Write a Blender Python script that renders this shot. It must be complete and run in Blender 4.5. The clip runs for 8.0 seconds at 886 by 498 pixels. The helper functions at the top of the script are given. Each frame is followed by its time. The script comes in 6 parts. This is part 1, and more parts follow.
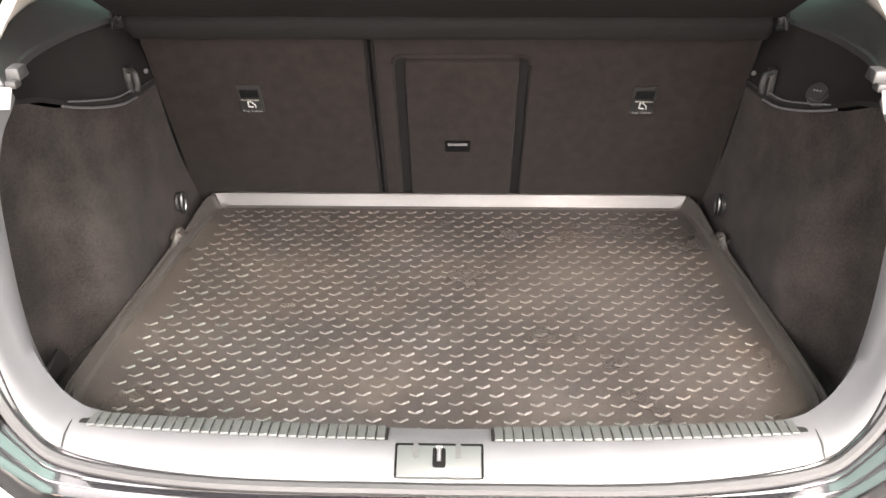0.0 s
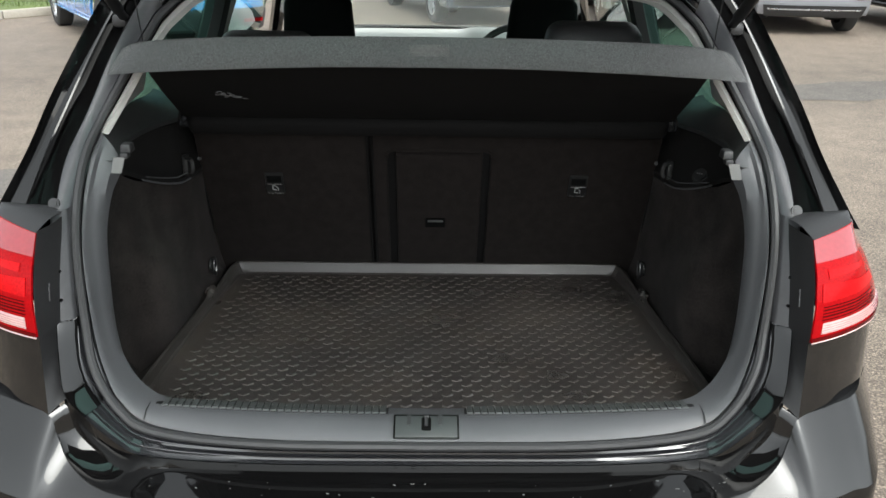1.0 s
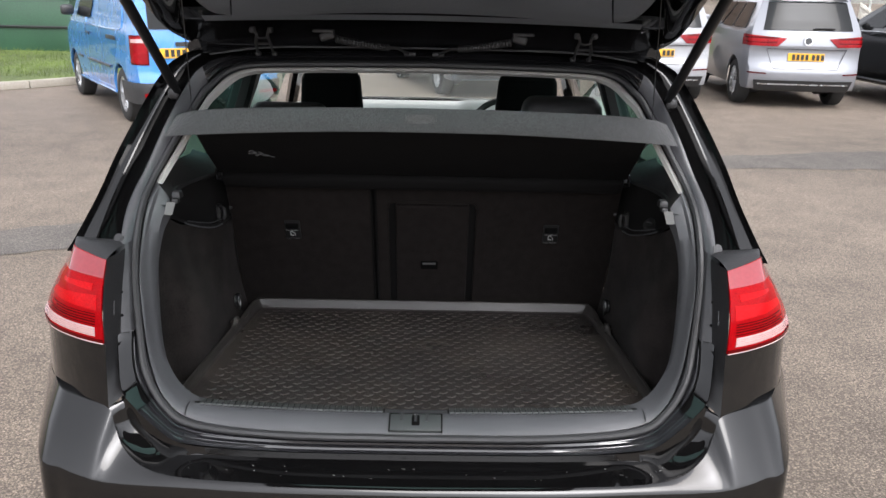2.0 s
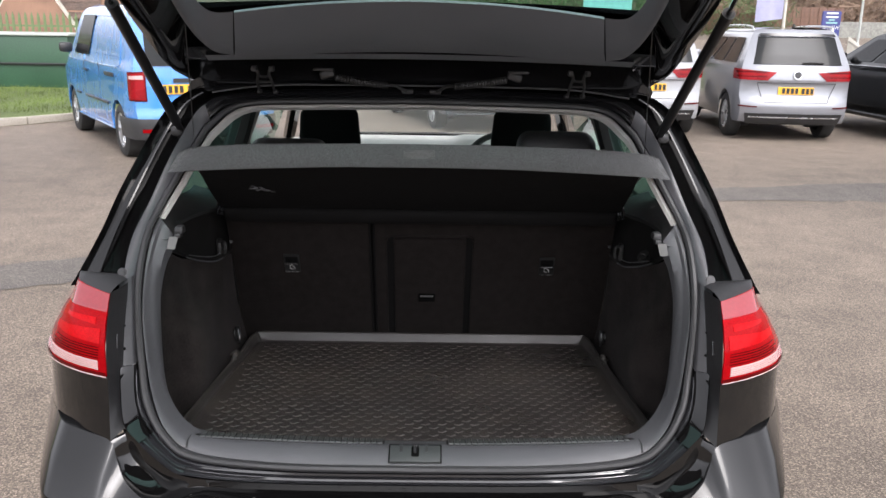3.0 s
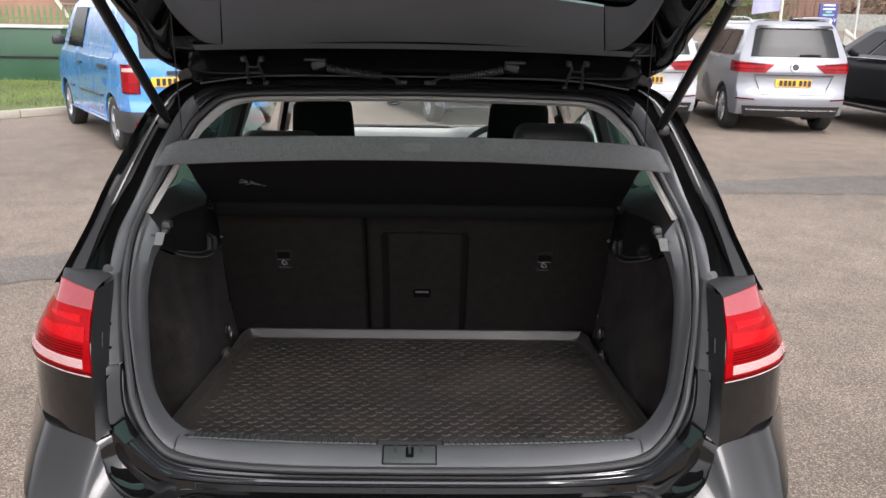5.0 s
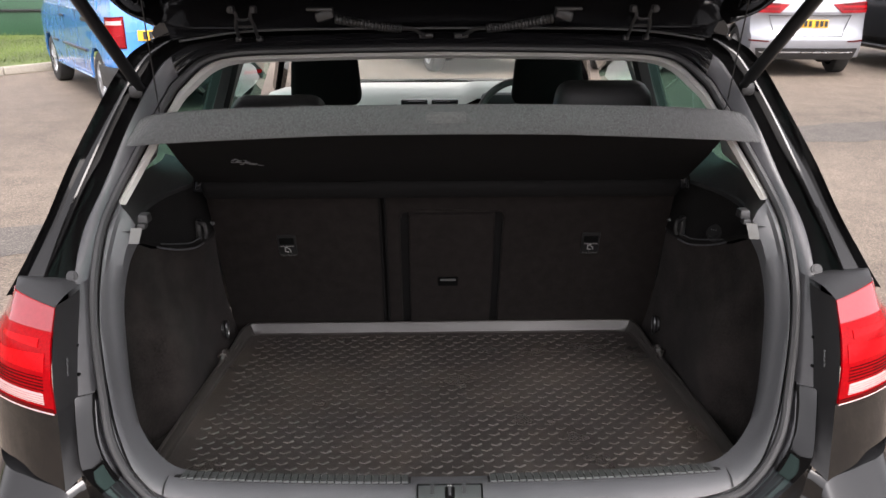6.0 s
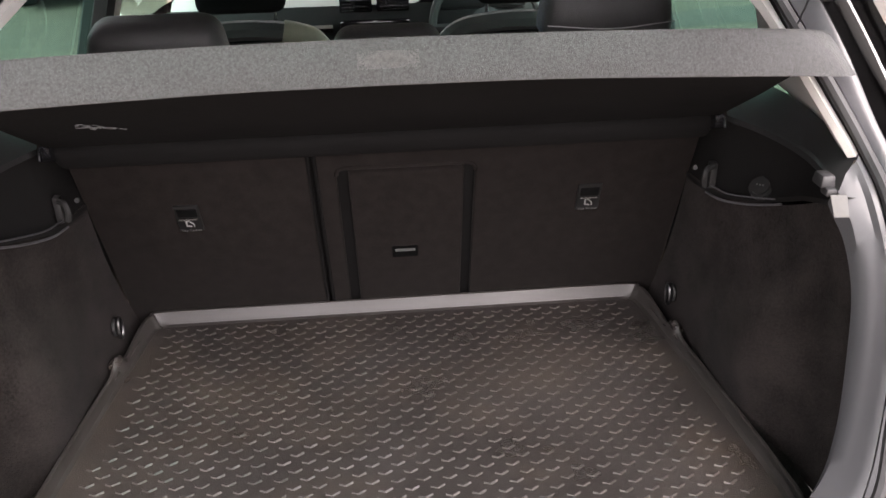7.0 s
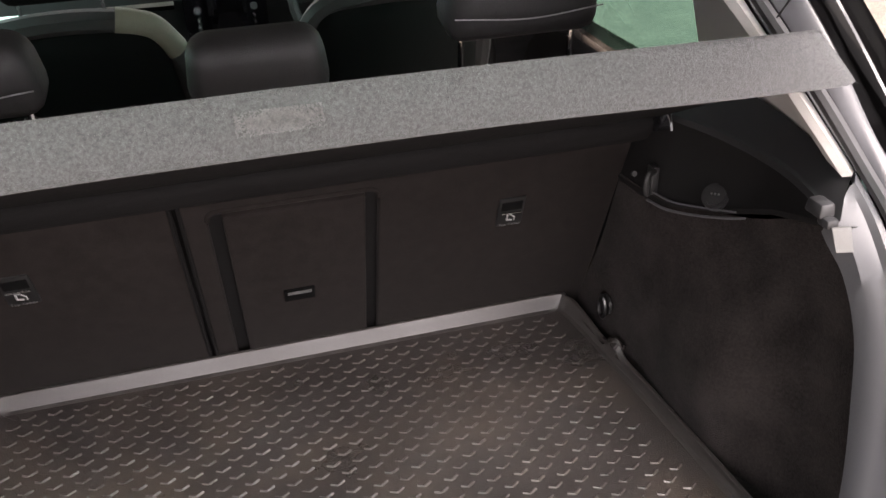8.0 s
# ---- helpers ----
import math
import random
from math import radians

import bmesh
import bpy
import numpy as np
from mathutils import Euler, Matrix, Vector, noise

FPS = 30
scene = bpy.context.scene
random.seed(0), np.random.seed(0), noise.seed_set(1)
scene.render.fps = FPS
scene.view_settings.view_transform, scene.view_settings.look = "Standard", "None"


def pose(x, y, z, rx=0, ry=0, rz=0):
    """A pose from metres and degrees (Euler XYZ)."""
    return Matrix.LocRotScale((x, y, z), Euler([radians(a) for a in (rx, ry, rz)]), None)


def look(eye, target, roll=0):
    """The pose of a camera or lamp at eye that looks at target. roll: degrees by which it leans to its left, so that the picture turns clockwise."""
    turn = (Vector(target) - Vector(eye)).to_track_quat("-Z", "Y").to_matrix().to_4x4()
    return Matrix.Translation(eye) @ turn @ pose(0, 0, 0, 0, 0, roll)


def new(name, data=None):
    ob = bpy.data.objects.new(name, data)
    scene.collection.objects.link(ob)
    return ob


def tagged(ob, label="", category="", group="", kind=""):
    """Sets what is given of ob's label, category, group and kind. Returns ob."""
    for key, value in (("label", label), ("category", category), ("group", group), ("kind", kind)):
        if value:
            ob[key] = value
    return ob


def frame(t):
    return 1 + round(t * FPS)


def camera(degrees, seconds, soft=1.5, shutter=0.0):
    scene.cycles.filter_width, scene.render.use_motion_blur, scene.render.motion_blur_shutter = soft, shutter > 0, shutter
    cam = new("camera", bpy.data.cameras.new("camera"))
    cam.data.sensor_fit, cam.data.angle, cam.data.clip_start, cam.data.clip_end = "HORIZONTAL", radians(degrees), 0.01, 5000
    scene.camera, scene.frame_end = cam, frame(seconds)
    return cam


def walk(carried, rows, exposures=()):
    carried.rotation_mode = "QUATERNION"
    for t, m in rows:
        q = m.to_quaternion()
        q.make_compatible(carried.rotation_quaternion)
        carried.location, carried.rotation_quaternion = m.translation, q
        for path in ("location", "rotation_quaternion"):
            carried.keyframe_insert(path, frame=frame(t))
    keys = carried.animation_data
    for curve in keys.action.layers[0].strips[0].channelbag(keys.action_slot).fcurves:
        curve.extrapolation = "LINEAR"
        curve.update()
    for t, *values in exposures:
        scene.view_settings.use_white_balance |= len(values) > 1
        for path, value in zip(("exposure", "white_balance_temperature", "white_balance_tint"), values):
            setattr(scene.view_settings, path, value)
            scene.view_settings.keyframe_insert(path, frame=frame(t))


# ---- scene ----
cam = camera(56.2, 8.0)
PATH = [
    (0, (0.028, -0.852, 1.509), (-0.016, 0.861, 0.476), -0.3),
    (0.5, (0.027, -1.09, 1.543), (0.029, 0.71, 0.671), 0.2),
    (1, (0.002, -1.339, 1.561), (0.036, 0.515, 0.812), 0.9),
    (1.5, (0.034, -1.581, 1.569), (0.069, 0.304, 0.902), 1.6),
    (2, (0.038, -1.711, 1.614), (0.056, 0.198, 1.018), 1.2),
    (3.5, (0.028, -1.746, 1.623), (0.065, 0.187, 1.112), 0.9),
    (4, (0.033, -1.742, 1.62), (0.075, 0.189, 1.1), 0.9),
    (5.5, (0.035, -1.578, 1.611), (0.067, 0.341, 1.048), 0.9),
    (6, (-0.039, -1.318, 1.598), (0.001, 0.573, 0.946), -0.1),
    (6.5, (-0.041, -1.049, 1.567), (0.023, 0.78, 0.759), -0.9),
    (7, (-0.011, -0.773, 1.572), (0.114, 1.006, 0.666), -1.5),
    (7.5, (-0.031, -0.531, 1.585), (0.287, 1.188, 0.613), -2.6),
    (8, (-0.033, -0.454, 1.589), (0.388, 1.206, 0.557), -2.1),
]
EXPOSURES = [(0, 3.85, 7100, 16), (0.5, 2.22, 7000, 17), (1, 1.42, 6250, 5), (1.5, 1.22, 6200, 10), (3.5, 1.21, 6330, 15), (5.5, 1.29, 6400, 15), (6, 1.5, 6550, 17), (6.5, 2.1, 6700, 20), (7, 2.4, 6800, 21), (8, 2.45, 6850, 22)]
walk(cam, [(t, look(eye, target, roll)) for t, eye, target, roll in PATH], EXPOSURES)


# ---- light ----
SUN_ELEVATION, SUN_AZIMUTH = radians(48), radians(163)  # azimuth clockwise from the way ahead
world = bpy.data.worlds.new("sky")
scene.world = world
world.use_nodes = True
wn, wl = world.node_tree.nodes, world.node_tree.links
wn.clear()
sky = wn.new("ShaderNodeTexSky")
sky.sky_type, sky.sun_disc = "NISHITA", False
sky.sun_elevation, sky.sun_rotation = SUN_ELEVATION, SUN_AZIMUTH
sky.air_density, sky.dust_density, sky.ozone_density = 1.0, 3.0, 1.0
grey = wn.new("ShaderNodeHueSaturation")
grey.inputs["Saturation"].default_value = 0.08
grey.inputs["Value"].default_value = 1.27
background = wn.new("ShaderNodeBackground")
background.inputs["Strength"].default_value = 0.15
wout = wn.new("ShaderNodeOutputWorld")
wl.new(sky.outputs[0], grey.inputs["Color"])
wl.new(grey.outputs[0], background.inputs[0])
wl.new(background.outputs[0], wout.inputs[0])

sun = new("sun", bpy.data.lights.new("sun", "SUN"))
sun.data.energy, sun.data.angle, sun.data.color = 0.72, radians(34), (1.0, 0.93, 0.82)
sun_from = Vector((math.sin(SUN_AZIMUTH) * math.cos(SUN_ELEVATION), math.cos(SUN_AZIMUTH) * math.cos(SUN_ELEVATION), math.sin(SUN_ELEVATION)))
sun.matrix_basis = look(sun_from * 60, (0, 0, 0))


# ---- materials ----
def material(name, colour, rough=0.5, metal=0.0, coat=0.0, fine=200.0, coarse=4.0, vary=0.15, bump=0.0, bump_scale=None, rough_vary=0.1, spec=0.5, sheen=0.0, object_vary=0.0):
    """Two scales of colour change, roughness change and fine relief over one base colour."""
    m = bpy.data.materials.new(name)
    m.use_nodes = True
    n, l = m.node_tree.nodes, m.node_tree.links
    b = n["Principled BSDF"]
    b.inputs["Metallic"].default_value = metal
    b.inputs["Coat Weight"].default_value = coat
    b.inputs["Coat Roughness"].default_value = 0.04
    b.inputs["Specular IOR Level"].default_value = spec
    b.inputs["Sheen Weight"].default_value = sheen
    co = n.new("ShaderNodeTexCoord")
    big, small = n.new("ShaderNodeTexNoise"), n.new("ShaderNodeTexNoise")
    for node, scale, detail in ((big, coarse, 4.0), (small, fine, 3.0)):
        node.inputs["Scale"].default_value, node.inputs["Detail"].default_value = scale, detail
        l.new(co.outputs["Object"], node.inputs["Vector"])
    mix = n.new("ShaderNodeMath")
    mix.operation = "ADD"
    small.inputs["Roughness"].default_value = 0.65
    l.new(big.outputs["Fac"], mix.inputs[0])
    l.new(small.outputs["Fac"], mix.inputs[1])
    fac = mix.outputs[0]
    if object_vary:
        info, more = n.new("ShaderNodeObjectInfo"), n.new("ShaderNodeMath")
        more.operation = "MULTIPLY_ADD"
        l.new(info.outputs["Random"], more.inputs[0])
        more.inputs[1].default_value = object_vary
        l.new(fac, more.inputs[2])
        fac = more.outputs[0]
    ramp = n.new("ShaderNodeMapRange")
    ramp.inputs["From Min"].default_value, ramp.inputs["From Max"].default_value = 0.75, 1.25 + object_vary
    ramp.inputs["To Min"].default_value, ramp.inputs["To Max"].default_value = 1 - vary, 1 + vary
    l.new(fac, ramp.inputs["Value"])
    tint = n.new("ShaderNodeVectorMath")
    tint.operation = "SCALE"
    tint.inputs[0].default_value = colour
    l.new(ramp.outputs[0], tint.inputs["Scale"])
    l.new(tint.outputs[0], b.inputs["Base Color"])
    r = n.new("ShaderNodeMapRange")
    r.inputs["From Min"].default_value, r.inputs["From Max"].default_value = 0.3, 0.7
    r.inputs["To Min"].default_value, r.inputs["To Max"].default_value = max(0.0, rough - rough_vary), min(1.0, rough + rough_vary)
    l.new(big.outputs["Fac"], r.inputs["Value"])
    l.new(r.outputs[0], b.inputs["Roughness"])
    if bump:
        source = small
        if bump_scale:
            source = n.new("ShaderNodeTexNoise")
            source.inputs["Scale"].default_value, source.inputs["Detail"].default_value = bump_scale, 3.0
            l.new(co.outputs["Object"], source.inputs["Vector"])
        bp = n.new("ShaderNodeBump")
        bp.inputs["Strength"].default_value, bp.inputs["Distance"].default_value = bump, 0.004
        l.new(source.outputs["Fac"], bp.inputs["Height"])
        l.new(bp.outputs[0], b.inputs["Normal"])
    return m


def glass(name, colour, rough=0.0):
    m = bpy.data.materials.new(name)
    m.use_nodes = True
    n, l = m.node_tree.nodes, m.node_tree.links
    n.clear()
    out, mixer = n.new("ShaderNodeOutputMaterial"), n.new("ShaderNodeMixShader")
    clear, shine, edge = n.new("ShaderNodeBsdfTransparent"), n.new("ShaderNodeBsdfGlossy"), n.new("ShaderNodeLayerWeight")
    steep, fres = n.new("ShaderNodeMath"), n.new("ShaderNodeMapRange")
    steep.operation, steep.inputs[1].default_value = "POWER", 5.0
    fres.inputs["To Min"].default_value = 0.05
    edge.inputs["Blend"].default_value = 0.5
    l.new(edge.outputs["Facing"], steep.inputs[0])
    l.new(steep.outputs[0], fres.inputs["Value"])
    clear.inputs[0].default_value = (*colour, 1)
    shine.inputs["Roughness"].default_value = rough
    l.new(fres.outputs[0], mixer.inputs[0])
    l.new(clear.outputs[0], mixer.inputs[1])
    l.new(shine.outputs[0], mixer.inputs[2])
    l.new(mixer.outputs[0], out.inputs[0])
    return m


BLACK_PAINT = material("black_paint", (0.003, 0.0029, 0.003), 0.05, coat=1.0, vary=0.2, rough_vary=0.03, fine=60, spec=0.03)
BLACK_PAINT.node_tree.nodes["Principled BSDF"].inputs["Coat IOR"].default_value = 1.5
FLANGE_PAINT = material("satin_flange_paint", (0.011, 0.011, 0.0125), 0.2, vary=0.15, rough_vary=0.05, fine=60, coat=0.8)
SATIN_PAINT = material("satin_black_paint", (0.028, 0.028, 0.0305), 0.4, coat=0.05, vary=0.2, rough_vary=0.08, fine=60)
BLACK_GLOSS = material("black_gloss_plastic", (0.008, 0.008, 0.009), 0.14, coat=1.0, vary=0.2)
BLACK_PLASTIC = material("black_plastic", (0.016, 0.016, 0.017), 0.5, fine=900, bump=0.12, bump_scale=1200)
GREY_TRIM = material("grey_moulded_trim", (0.062, 0.063, 0.067), 0.42, fine=1400, coarse=6, vary=0.1, bump=0.15, bump_scale=1600)
DARK_TRIM = material("dark_moulded_trim", (0.017, 0.017, 0.0178), 0.5, fine=1400, vary=0.12, bump=0.15, bump_scale=1500)
STRUT_BLACK = material("strut_black_paint", (0.006, 0.006, 0.0065), 0.38, fine=200, vary=0.2, spec=0.4)
# painted shade in the side recess and sill grooves; plain black plastic elsewhere
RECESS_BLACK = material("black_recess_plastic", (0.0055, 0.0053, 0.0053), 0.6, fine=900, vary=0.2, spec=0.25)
RUBBER = material("rubber", (0.018, 0.018, 0.019), 0.55, fine=300, vary=0.15)
TYRE = material("tyre_rubber", (0.02, 0.02, 0.02), 0.75, fine=120, vary=0.2, bump=0.1)
CARPET = material("black_boot_carpet", (0.018, 0.015, 0.0142), 0.95, fine=230, coarse=14, vary=0.5, bump=0.7, bump_scale=420, sheen=0.03, spec=0.02)
SEAT_CARPET = material("black_seatback_carpet", (0.0112, 0.0093, 0.0087), 0.95, fine=500, coarse=40, vary=0.28, bump=0.22, bump_scale=650, sheen=0.02, spec=0.04)
SHELF_FELT = material("grey_felt", (0.060, 0.061, 0.062), 0.95, fine=800, coarse=300, vary=0.33, bump=0.45, bump_scale=800, sheen=0.25, spec=0.08)
RIM_PLASTIC = material("smooth_liner_plastic", (0.03, 0.027, 0.025), 0.42, fine=300, coarse=8, vary=0.2, rough_vary=0.06)
TAB_GREY = material("light_grey_plastic", (0.13, 0.13, 0.127), 0.5, fine=600, vary=0.1)
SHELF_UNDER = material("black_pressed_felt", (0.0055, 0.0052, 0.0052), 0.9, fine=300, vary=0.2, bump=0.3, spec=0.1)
MAT_PLASTIC = material("black_liner_plastic", (0.0298, 0.0262, 0.0246), 0.36, fine=260, coarse=5, vary=0.25, bump=0.35, bump_scale=420, rough_vary=0.12)
# lighter copy of the liner plastic: highlights on the chevrons put into the colour
LIT_TREAD_PLASTIC = material("liner_tread_plastic", (0.0385, 0.0338, 0.0315), 0.34, fine=300, coarse=12, vary=0.22, rough_vary=0.08)
def dusty(m, dust, scale, most):
    """Brown dust lying in patches over a material."""
    n, l = m.node_tree.nodes, m.node_tree.links
    b = n["Principled BSDF"]
    base = b.inputs["Base Color"].links[0].from_socket
    co, patch_, ramp, mix = n.new("ShaderNodeTexCoord"), n.new("ShaderNodeTexNoise"), n.new("ShaderNodeMapRange"), n.new("ShaderNodeMix")
    patch_.inputs["Scale"].default_value, patch_.inputs["Detail"].default_value, patch_.inputs["Roughness"].default_value = scale, 6.0, 0.65
    ramp.inputs["From Min"].default_value, ramp.inputs["From Max"].default_value = 0.46, 0.68
    ramp.inputs["To Min"].default_value, ramp.inputs["To Max"].default_value = 0.0, most
    mix.data_type = "RGBA"
    mix.inputs[7].default_value = (*dust, 1)
    l.new(co.outputs["Object"], patch_.inputs["Vector"])
    l.new(patch_.outputs["Fac"], ramp.inputs["Value"])
    l.new(ramp.outputs[0], mix.inputs[0])
    l.new(base, mix.inputs[6])
    l.new(mix.outputs[2], b.inputs["Base Color"])


dusty(MAT_PLASTIC, (0.085, 0.066, 0.05), 4.0, 0.35)
dusty(LIT_TREAD_PLASTIC, (0.1, 0.085, 0.07), 6.0, 0.25)
SEAT_CLOTH = material("black_seat_cloth", (0.005, 0.005, 0.005), 0.9, fine=700, vary=0.2, bump=0.4, bump_scale=900, spec=0.1)
SEAT_LEATHER = material("dark_grey_seat_vinyl", (0.028, 0.0275, 0.0275), 0.5, fine=500, vary=0.15, bump=0.3, bump_scale=600)
STITCH = material("grey_stitching", (0.3, 0.3, 0.3), 0.8)
PALE_TRIM = material("pale_grey_pillar_trim", (0.36, 0.35, 0.33), 0.7, fine=800, vary=0.08, bump=0.2, bump_scale=900)
CHROME = material("chrome", (0.75, 0.75, 0.76), 0.12, metal=1.0, vary=0.05)
STEEL_DARK = material("dark_steel", (0.12, 0.12, 0.12), 0.35, metal=1.0, vary=0.2)
CHROME_DULL = material("dull_metal", (0.2, 0.2, 0.2), 0.4, metal=0.8, vary=0.15)
ALLOY = material("silver_alloy", (0.55, 0.56, 0.58), 0.3, metal=0.8, vary=0.08)
DARK_ALLOY = material("dark_machined_alloy", (0.5, 0.5, 0.51), 0.3, metal=0.6, vary=0.1)
RED_LENS = material("red_lamp_lens", (0.24, 0.001, 0.003), 0.1, spec=0.1, fine=250, vary=0.25)
DARK_RED_LENS = material("dark_red_lamp_lens", (0.07, 0.0008, 0.0015), 0.1, spec=0.1, fine=300, vary=0.25)
CLEAR_LENS = material("clear_lamp_lens", (0.5, 0.34, 0.33), 0.12, coat=1.0, fine=300, vary=0.1)
BRIGHT_LENS = material("bright_red_lamp_lens", (0.36, 0.003, 0.005), 0.1, spec=0.1, fine=250, vary=0.3)
# for the reversing ribs, and for sky sheen painted on the upper lens
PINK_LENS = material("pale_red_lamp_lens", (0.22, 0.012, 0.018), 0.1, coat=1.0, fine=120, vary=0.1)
WHITE_PRINT = material("white_print", (0.6, 0.6, 0.58), 0.6)
YELLOW_PLATE = material("yellow_reflective_plate", (0.7, 0.37, 0.02), 0.45, fine=900, vary=0.05)
BLUE_BAND = material("blue_plate_band", (0.02, 0.16, 0.6), 0.4)
DARK_PRINT = material("black_print", (0.012, 0.012, 0.012), 0.5)
LOCK_GREY = material("lock_cover_plastic", (0.032, 0.0355, 0.035), 0.45, fine=900, vary=0.1, bump=0.12, bump_scale=1200)
PRINT_GREY = material("pale_grey_print", (0.2, 0.2, 0.195), 0.5)
# sunlight on the dark seat edge, put into a pale colour
SUNLIT_VINYL = material("pale_cream_vinyl", (0.2, 0.185, 0.14), 0.5, fine=500, vary=0.15, bump=0.3, bump_scale=600)
GAP_BLACK = material("groove_black", (0.003, 0.003, 0.003), 0.9, spec=0.05)
CLEAR_GLASS = glass("clear_car_glass", (0.9, 0.95, 0.92))
GREEN_GLASS = glass("green_tinted_glass", (0.5, 0.82, 0.72))
PRIVACY_PANE = glass("dark_green_side_glass", (0.2, 0.42, 0.36))
DARK_GLASS = material("privacy_glass", (0.01, 0.011, 0.0115), 0.06, vary=0.1, spec=0.2, rough_vary=0.02)
BLUE_PAINT = material("light_blue_paint", (0.05, 0.215, 0.56), 0.25, coat=1.0, fine=40, vary=0.06)
SILVER_PAINT = material("silver_paint", (0.245, 0.252, 0.275), 0.32, metal=0.45, coat=1.0, rough_vary=0.02, fine=1500, vary=0.05)
WHITE_PAINT = material("white_paint", (0.29, 0.295, 0.31), 0.25, coat=0.5, fine=40, vary=0.04)
GREY_PAINT = material("steel_grey_paint", (0.1, 0.122, 0.15), 0.25, metal=0.3, coat=1.0, vary=0.06)
DARK_PAINT = material("dark_paint", (0.006, 0.0065, 0.007), 0.12, coat=0.6, spec=0.3, vary=0.1)
SCREEN = material("black_screen", (0.004, 0.004, 0.005), 0.06, coat=1.0)
# pale base colour holds the sunlight on a dark dashboard top
SUNLIT_DASH = material("sunlit_dashboard_plastic", (0.42, 0.42, 0.40), 0.6, fine=800, vary=0.1, bump=0.2)


# ---- mesh helpers ----
def curve(points, steps=6):
    """A smooth line through points (Catmull-Rom)."""
    p = [Vector(q) for q in points]
    p = [p[0] * 2 - p[1], *p, p[-1] * 2 - p[-2]]
    out = []
    for i in range(1, len(p) - 2):
        a, b, c, d = p[i - 1:i + 3]
        for k in range(steps):
            t = k / steps
            out.append(0.5 * ((2 * b) + (c - a) * t + (2 * a - 5 * b + 4 * c - d) * t * t + (3 * b - a - 3 * c + d) * t ** 3))
    return out + [p[-2]]


def mirrored(v):
    return Vector((-v[0], v[1], v[2]))


def loop(points, steps=6):
    """A closed ring from its right half, given from bottom centre to top centre."""
    right = curve(points, steps)
    return right + [mirrored(v) for v in reversed(right[1:-1])]


def span(points, steps=6):
    """An open line from its right half, given from the middle outwards: left end to right end."""
    right = curve(points, steps)
    return [mirrored(v) for v in reversed(right[1:])] + right


def loft(bm, rows, closed=False):
    made = [[bm.verts.new(v) for v in row] for row in rows]
    n = len(rows[0])
    for a, b in zip(made, made[1:]):
        for i in range(n if closed else n - 1):
            j = (i + 1) % n
            bm.faces.new((a[i], a[j], b[j], b[i]))
    return made


def tube(bm, path, r, seg=8, closed=False, cap=True, radii=None):
    path = [Vector(p) for p in path]
    n = len(path)
    rings, up = [], None
    for i, p in enumerate(path):
        a, b = (path[i - 1] if i or closed else p), (path[(i + 1) % n] if i < n - 1 or closed else p)
        d = (b - a).normalized()
        if up is None:
            up = d.orthogonal().normalized()
        up = (up - d * up.dot(d)).normalized()
        side = d.cross(up)
        q = radii[i] if radii else r
        rings.append([bm.verts.new(p + (up * math.cos(k * math.tau / seg) + side * math.sin(k * math.tau / seg)) * q) for k in range(seg)])
    for i in range(n if closed else n - 1):
        a, b = rings[i], rings[(i + 1) % n]
        for k in range(seg):
            j = (k + 1) % seg
            bm.faces.new((a[k], a[j], b[j], b[k]))
    if cap and not closed:
        bm.faces.new(list(reversed(rings[0])))
        bm.faces.new(rings[-1])


def box(bm, centre, size, bevel=0.0, turn=None, seg=2, taper=None):
    """A box with rounded edges. taper: scale of the top in x and y."""
    t = bmesh.new()
    bmesh.ops.create_cube(t, size=1.0)
    for v in t.verts:
        if taper and v.co.z > 0:
            v.co.x *= taper[0]
            v.co.y *= taper[1]
        v.co = Vector((v.co.x * size[0], v.co.y * size[1], v.co.z * size[2]))
    if bevel:
        bmesh.ops.bevel(t, geom=t.edges[:], offset=bevel, segments=seg, affect="EDGES", profile=0.5)
    m = Matrix.Translation(centre) @ (turn.to_4x4() if turn else Matrix.Identity(4))
    t.transform(m)
    merge(bm, t)


def merge(bm, other):
    tmp = bpy.data.meshes.new("tmp")
    other.to_mesh(tmp)
    other.free()
    bm.from_mesh(tmp)
    bpy.data.meshes.remove(tmp)


def disc(bm, centre, axis, r, depth, seg=20, inner=0.0):
    """A short cylinder or ring along an axis."""
    axis = Vector(axis).normalized()
    a = axis.orthogonal().normalized()
    b = axis.cross(a)
    c = Vector(centre)
    def ring(rad, off):
        return [bm.verts.new(c + axis * off + (a * math.cos(k * math.tau / seg) + b * math.sin(k * math.tau / seg)) * rad) for k in range(seg)]
    o0, o1 = ring(r, -depth / 2), ring(r, depth / 2)
    i0, i1 = (ring(inner, -depth / 2), ring(inner, depth / 2)) if inner else (None, None)
    for k in range(seg):
        j = (k + 1) % seg
        bm.faces.new((o0[k], o0[j], o1[j], o1[k]))
        if inner:
            bm.faces.new((o1[k], o1[j], i1[j], i1[k]))
            bm.faces.new((i0[k], i0[j], o0[j], o0[k]))
            bm.faces.new((i1[k], i1[j], i0[j], i0[k]))
    if not inner:
        bm.faces.new(o1)
        bm.faces.new(list(reversed(o0)))


def sheet(bm, fn, nu, nv):
    """A grid of points fn(u, v), u and v from 0 to 1."""
    return loft(bm, [[Vector(fn(i / nu, j / nv)) for i in range(nu + 1)] for j in range(nv + 1)])


